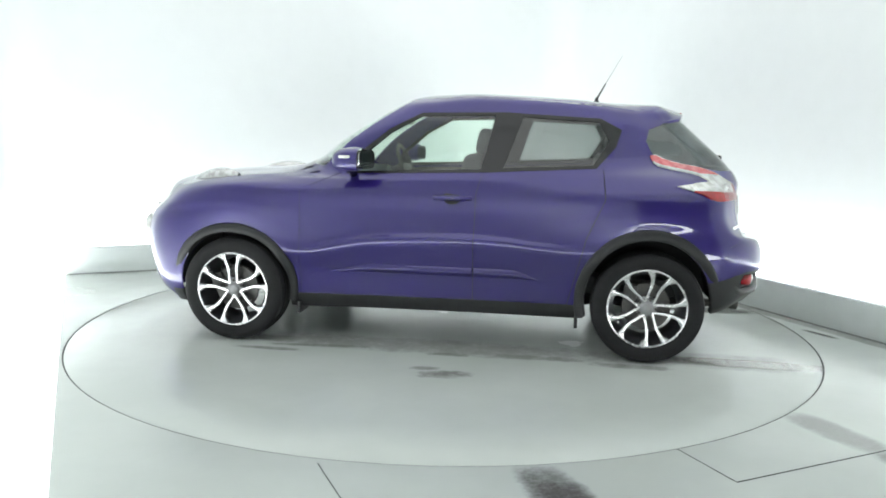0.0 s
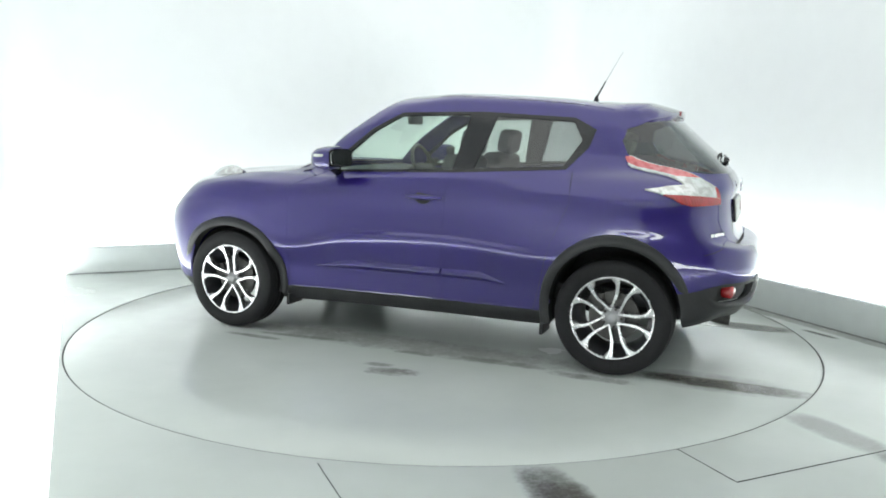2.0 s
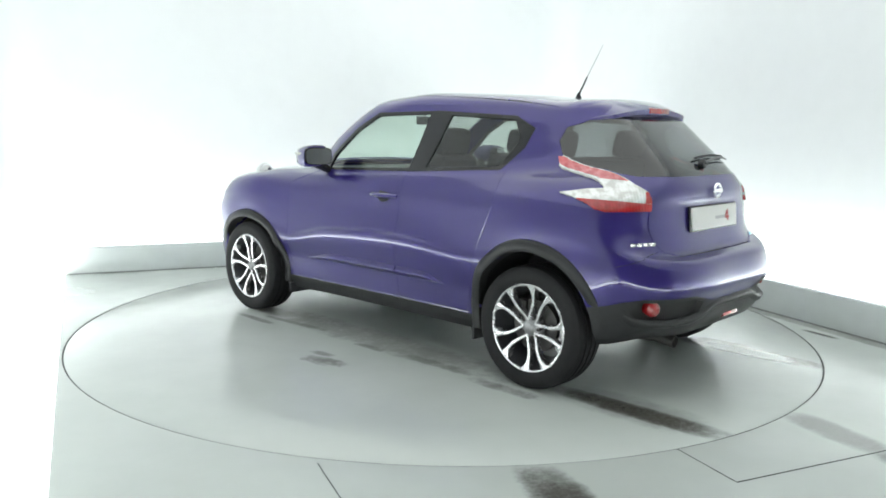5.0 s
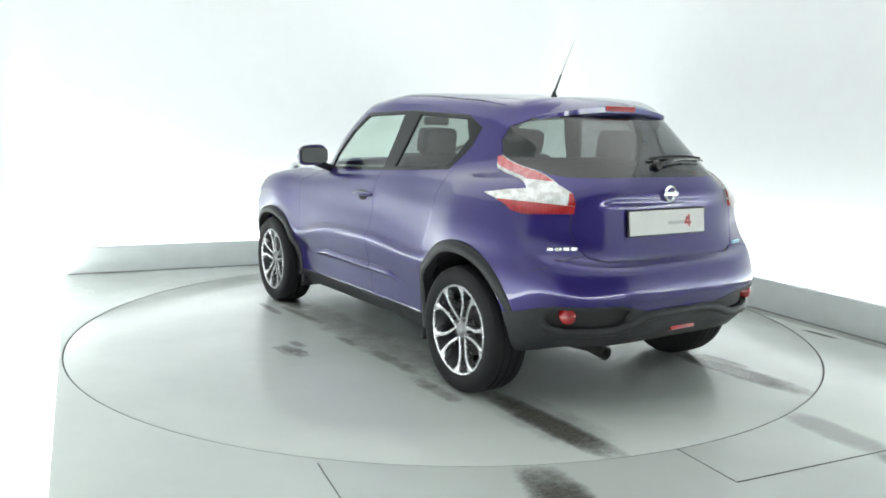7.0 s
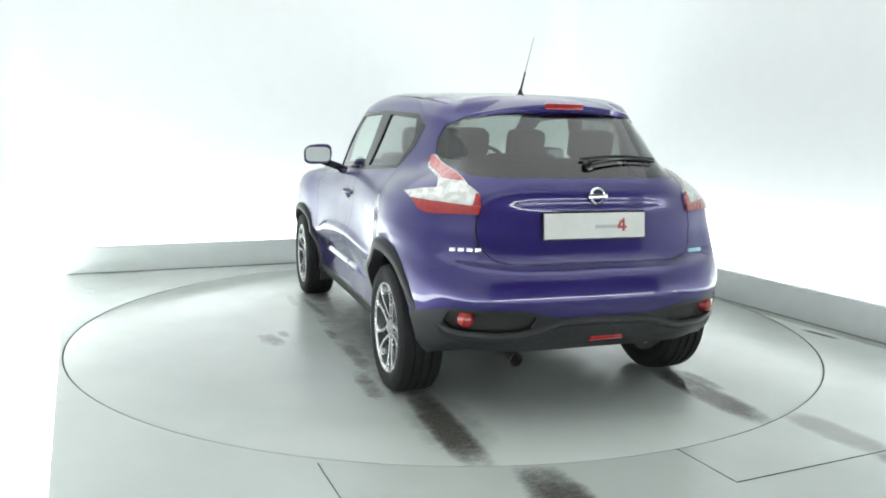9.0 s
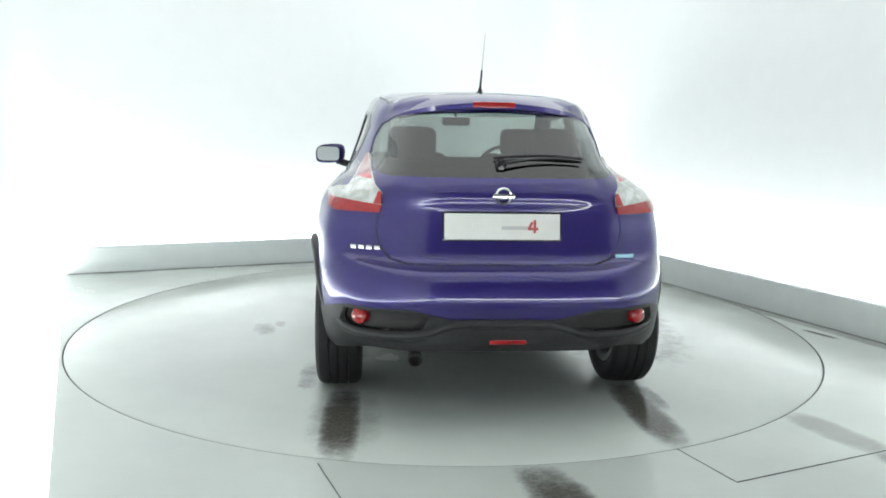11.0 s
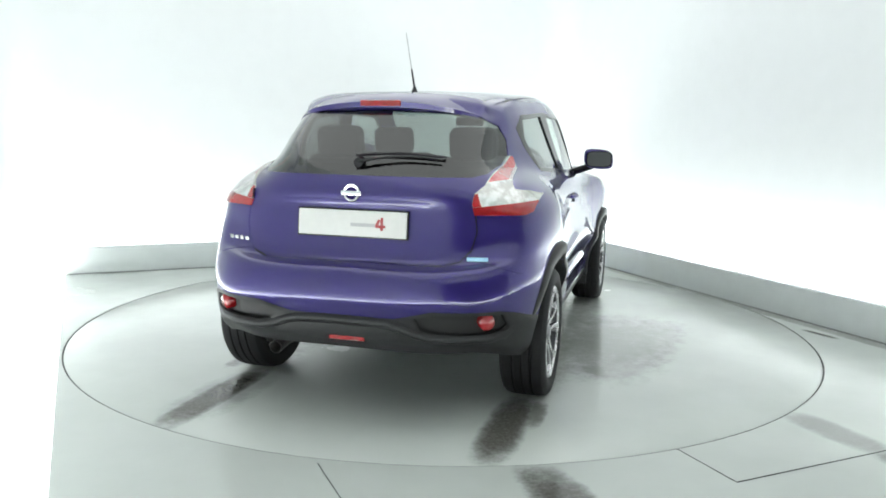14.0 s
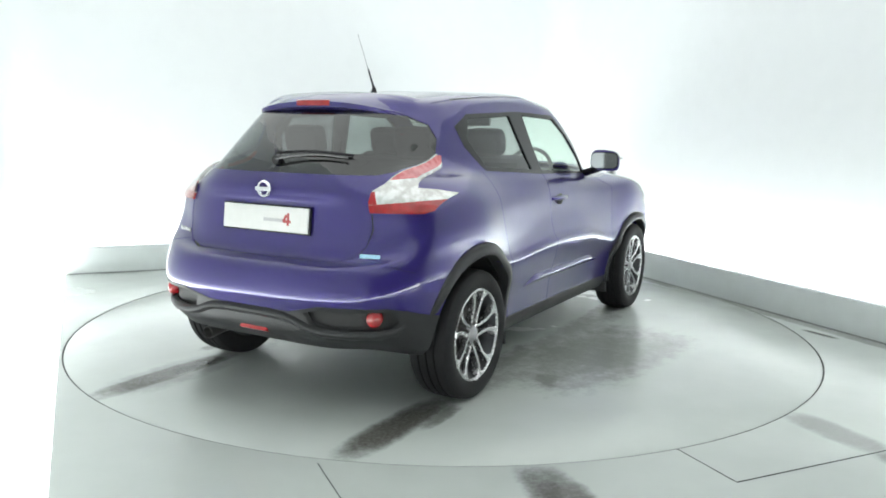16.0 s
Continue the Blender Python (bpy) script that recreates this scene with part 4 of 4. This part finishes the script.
    lathe(bm, [(0.0001, 0.045), (0.008, 0.04), (0.014, 0.02), (0.026, 0.004), (0.03, -0.01)], 16, "Z", (-0.945, 0, 1.528))
    tube(bm, [(-0.947, 0, 1.56), (-1.0, 0, 1.66)], 0.006, 8, 0.8)
    aerial = part("aerial", bm, SEAM, car, "black roof aerial")
    bm = bmesh.new()
    tube(bm, [(-1.0, 0, 1.66), (-1.10, 0, 1.84)], 0.0025, 6, 0.7)
    part("whip", bm, plain("aerial_whip_grey", (0.4, 0.4, 0.41), 0.4, metal=0.5), aerial)


def front_details(sh, car):
    for s in (1, -1):
        # bonnet-top light pods
        bm = bmesh.new()
        rows = []
        for k in range(15):
            q = k / 14
            x, y = 1.30 + 0.38 * q, 0.675 - 0.14 * q
            w = 0.055 * math.sin(math.pi * min(1, 0.08 + 0.9 * q)) ** 0.6 + 0.004
            z = sh.tree.ray_cast(Vector((x, y, 2)), Vector((0, 0, -1)))[0].z
            row = []
            for j in range(7):
                a = math.pi * j / 6
                row.append((x, s * (y + w * math.cos(a)), z - 0.02 + 0.075 * math.sin(a) * (w / 0.06)))
            rows.append(row)
        sweep(bm, rows)
        part("light_pod", bm, CLEAR_LENS, car, "clear bonnet-top light pod with dark base", 50)
        bm = bmesh.new()
        lathe(bm, [(0.0001, 0.05), (0.06, 0.045), (0.09, 0.02), (0.10, -0.02)], 28, "X")
        hit = sh.tree.ray_cast(Vector((3, 0.55 * s, 0.66)), Vector((-1, 0, 0)))[0]
        bmesh.ops.transform(bm, matrix=Matrix.Translation(hit - Vector((0.03, 0, 0))) @ Matrix.Rotation(radians(25 * s), 4, "Z"), verts=bm.verts[:])
        part("headlight", bm, CLEAR_LENS, car, "round clear headlight", 50)
    bm = bmesh.new()
    x = sh.tree.ray_cast(Vector((3, 0, 0.72)), Vector((-1, 0, 0)))[0].x
    box(bm, (x - 0.10, 0, 0.74), (0.20, 0.70, 0.14), 0.03)
    part("grille", bm, GLOSS_BLACK, car, "gloss black front grille")
    bm = bmesh.new()
    rows = []
    for k in range(21):
        y = -0.56 + 1.12 * k / 20
        e = abs(y / 0.56)
        x = 1.0 - 0.15 * e ** 2
        rows.append([(x + 0.08, y, 1.075 - 0.01 * e), (x + 0.02, y, 1.098 - 0.012 * e), (x - 0.03, y, 1.112 - 0.012 * e)])
    sweep(bm, rows)
    part("cowl", bm, BLACK, car, "black plastic windscreen cowl", 50)


def wing_mirror(car, s):
    bm = bmesh.new()
    rows = []
    for k, (x, w, h) in enumerate(((0.435, 0.092, 0.066), (0.45, 0.098, 0.070), (0.50, 0.098, 0.070), (0.56, 0.088, 0.060), (0.60, 0.062, 0.042), (0.615, 0.03, 0.02))):
        row = []
        for j in range(16):
            a = 2 * math.pi * j / 16
            c, t = math.cos(a), math.sin(a)
            sq = lambda v: math.copysign(abs(v) ** 0.6, v)
            row.append((x, s * (0.915 + w * sq(c) - 0.01 * k), 1.155 + h * sq(t) - 0.010 * c))
        rows.append(row)
    sweep(bm, rows, True)
    mirror = part("wing_mirror", bm, PAINT, car, "indigo door mirror with black back", 50)
    bm = bmesh.new()
    bend = lambda v: math.copysign(abs(v) ** 0.45, v)
    ring = [(0.080 * bend(math.cos(2 * math.pi * k / 24)), 0.050 * bend(math.sin(2 * math.pi * k / 24))) for k in range(24)]
    prism(bm, ring, 0.395, 0.403, lambda a, b, d: (d + 0.34 * a, s * (0.915 + a), 1.155 + b))
    part("mirror_glass", bm, MIRROR, mirror, "mirror glass")
    bm = bmesh.new()
    prism(bm, [(y * 1.07, z * 1.10) for y, z in ring], 0.400, 0.437, lambda a, b, d: (d + (0.34 * a if d < 0.43 else 0), s * (0.915 + a), 1.155 + b))
    part("mirror_frame", bm, GLOSS_BLACK, mirror)
    bm = bmesh.new()
    tube(bm, [(0.53, s * 0.73, 1.06), (0.525, s * 0.80, 1.085), (0.52, s * 0.86, 1.105)], 0.026, 10)
    part("mirror_foot", bm, GLOSS_BLACK, mirror)
    bm = bmesh.new()
    box(bm, (0.505, s * 0.984, 1.170), (0.085, 0.020, 0.018), 0.004)
    part("indicator", bm, CLEAR_LENS, mirror, "clear indicator strip")


def underbody(car):
    bm = bmesh.new()
    box(bm, (0.1, 0, 0.33), (3.4, 1.0, 0.12), 0.03)
    box(bm, (0, 0, 0.30), (1.66, 1.54, 0.10), 0.03)
    part("underbody", bm, SEAM, car, "dark underbody")
    for x in (-HUB_X, HUB_X):
        bm = bmesh.new()
        tube(bm, [(x, -0.66, HUB_Z), (x, 0.66, HUB_Z)], 0.04, 12)
        part("axle", bm, SEAM, car, "dark axle beam")
    for s in (1, -1):
        for x in (-0.86, 0.86):
            bm = bmesh.new()
            box(bm, (x, s * 0.74, 0.215), (0.02, 0.16, 0.07), 0.004)
            part("mud_flap", bm, BLACK, car, "short black mud flap")


def cabin(car):
    bm = bmesh.new()
    box(bm, (-0.25, 0, 0.42), (2.5, 1.36, 0.1), 0.02)
    tub = part("cabin_floor", bm, TRIM, car, "dark cabin floor")
    seat(tub, 0.15, 0.36, 0.50, "front_seat")
    seat(tub, 0.15, -0.36, 0.50, "front_seat")
    seat(tub, -0.68, 0.0, 1.20, "rear_seat")
    bm = bmesh.new()
    rows = []
    for k in range(21):
        y = -0.66 + 1.32 * k / 20
        rows.append([(0.92, y, 1.03), (0.78, y, 1.07), (0.62, y, 1.055), (0.55, y, 1.0), (0.56, y, 0.8), (0.66, y, 0.6)])
    sweep(bm, rows)
    part("dashboard", bm, TRIM, tub, "dark dashboard", 40)
    bm = bmesh.new()
    lathe(bm, [(0.17 + 0.014 * math.cos(a), 0.014 * math.sin(a)) for a in (2 * math.pi * j / 10 for j in range(10))], 32, "X", (0, 0, 0), True)
    box(bm, (0.01, 0, 0), (0.02, 0.33, 0.05), 0.008)
    box(bm, (0.06, 0, 0), (0.12, 0.08, 0.08), 0.02)
    bmesh.ops.transform(bm, matrix=Matrix.Translation((0.42, -0.36, 1.06)) @ Matrix.Rotation(radians(22), 4, "Y"), verts=bm.verts[:])
    part("steering_wheel", bm, BLACK, tub, "dark steering wheel", 50)
    bm = bmesh.new()
    box(bm, (0.33, 0, 1.40), (0.03, 0.20, 0.06), 0.012)
    tube(bm, [(0.34, 0, 1.42), (0.38, 0, 1.46)], 0.008, 8)
    part("rear_view_mirror", bm, BLACK, tub, "black rear-view mirror")
    bm = bmesh.new()
    box(bm, (-1.42, 0, 0.95), (0.62, 1.10, 0.05), 0.015)
    part("parcel_shelf", bm, TRIM, tub, "dark parcel shelf")


car = build_car()


# ---------------------------------------------------------------- what moves
def heading(t):
    return 170.98 - 6.8241 * t - 0.006312 * t * t + 2.95e-5 * t ** 3


def motions():
    steps = [float(k) for k in range(17)]
    walk(disc, [(t, pose(0, 0, 0, 0, 0, heading(t))) for t in steps])
    walk(car, [(t, pose(0, 0, 0, 0, 0, heading(t)) @ pose(-0.0513, -0.0892, 0)) for t in steps])


motions()
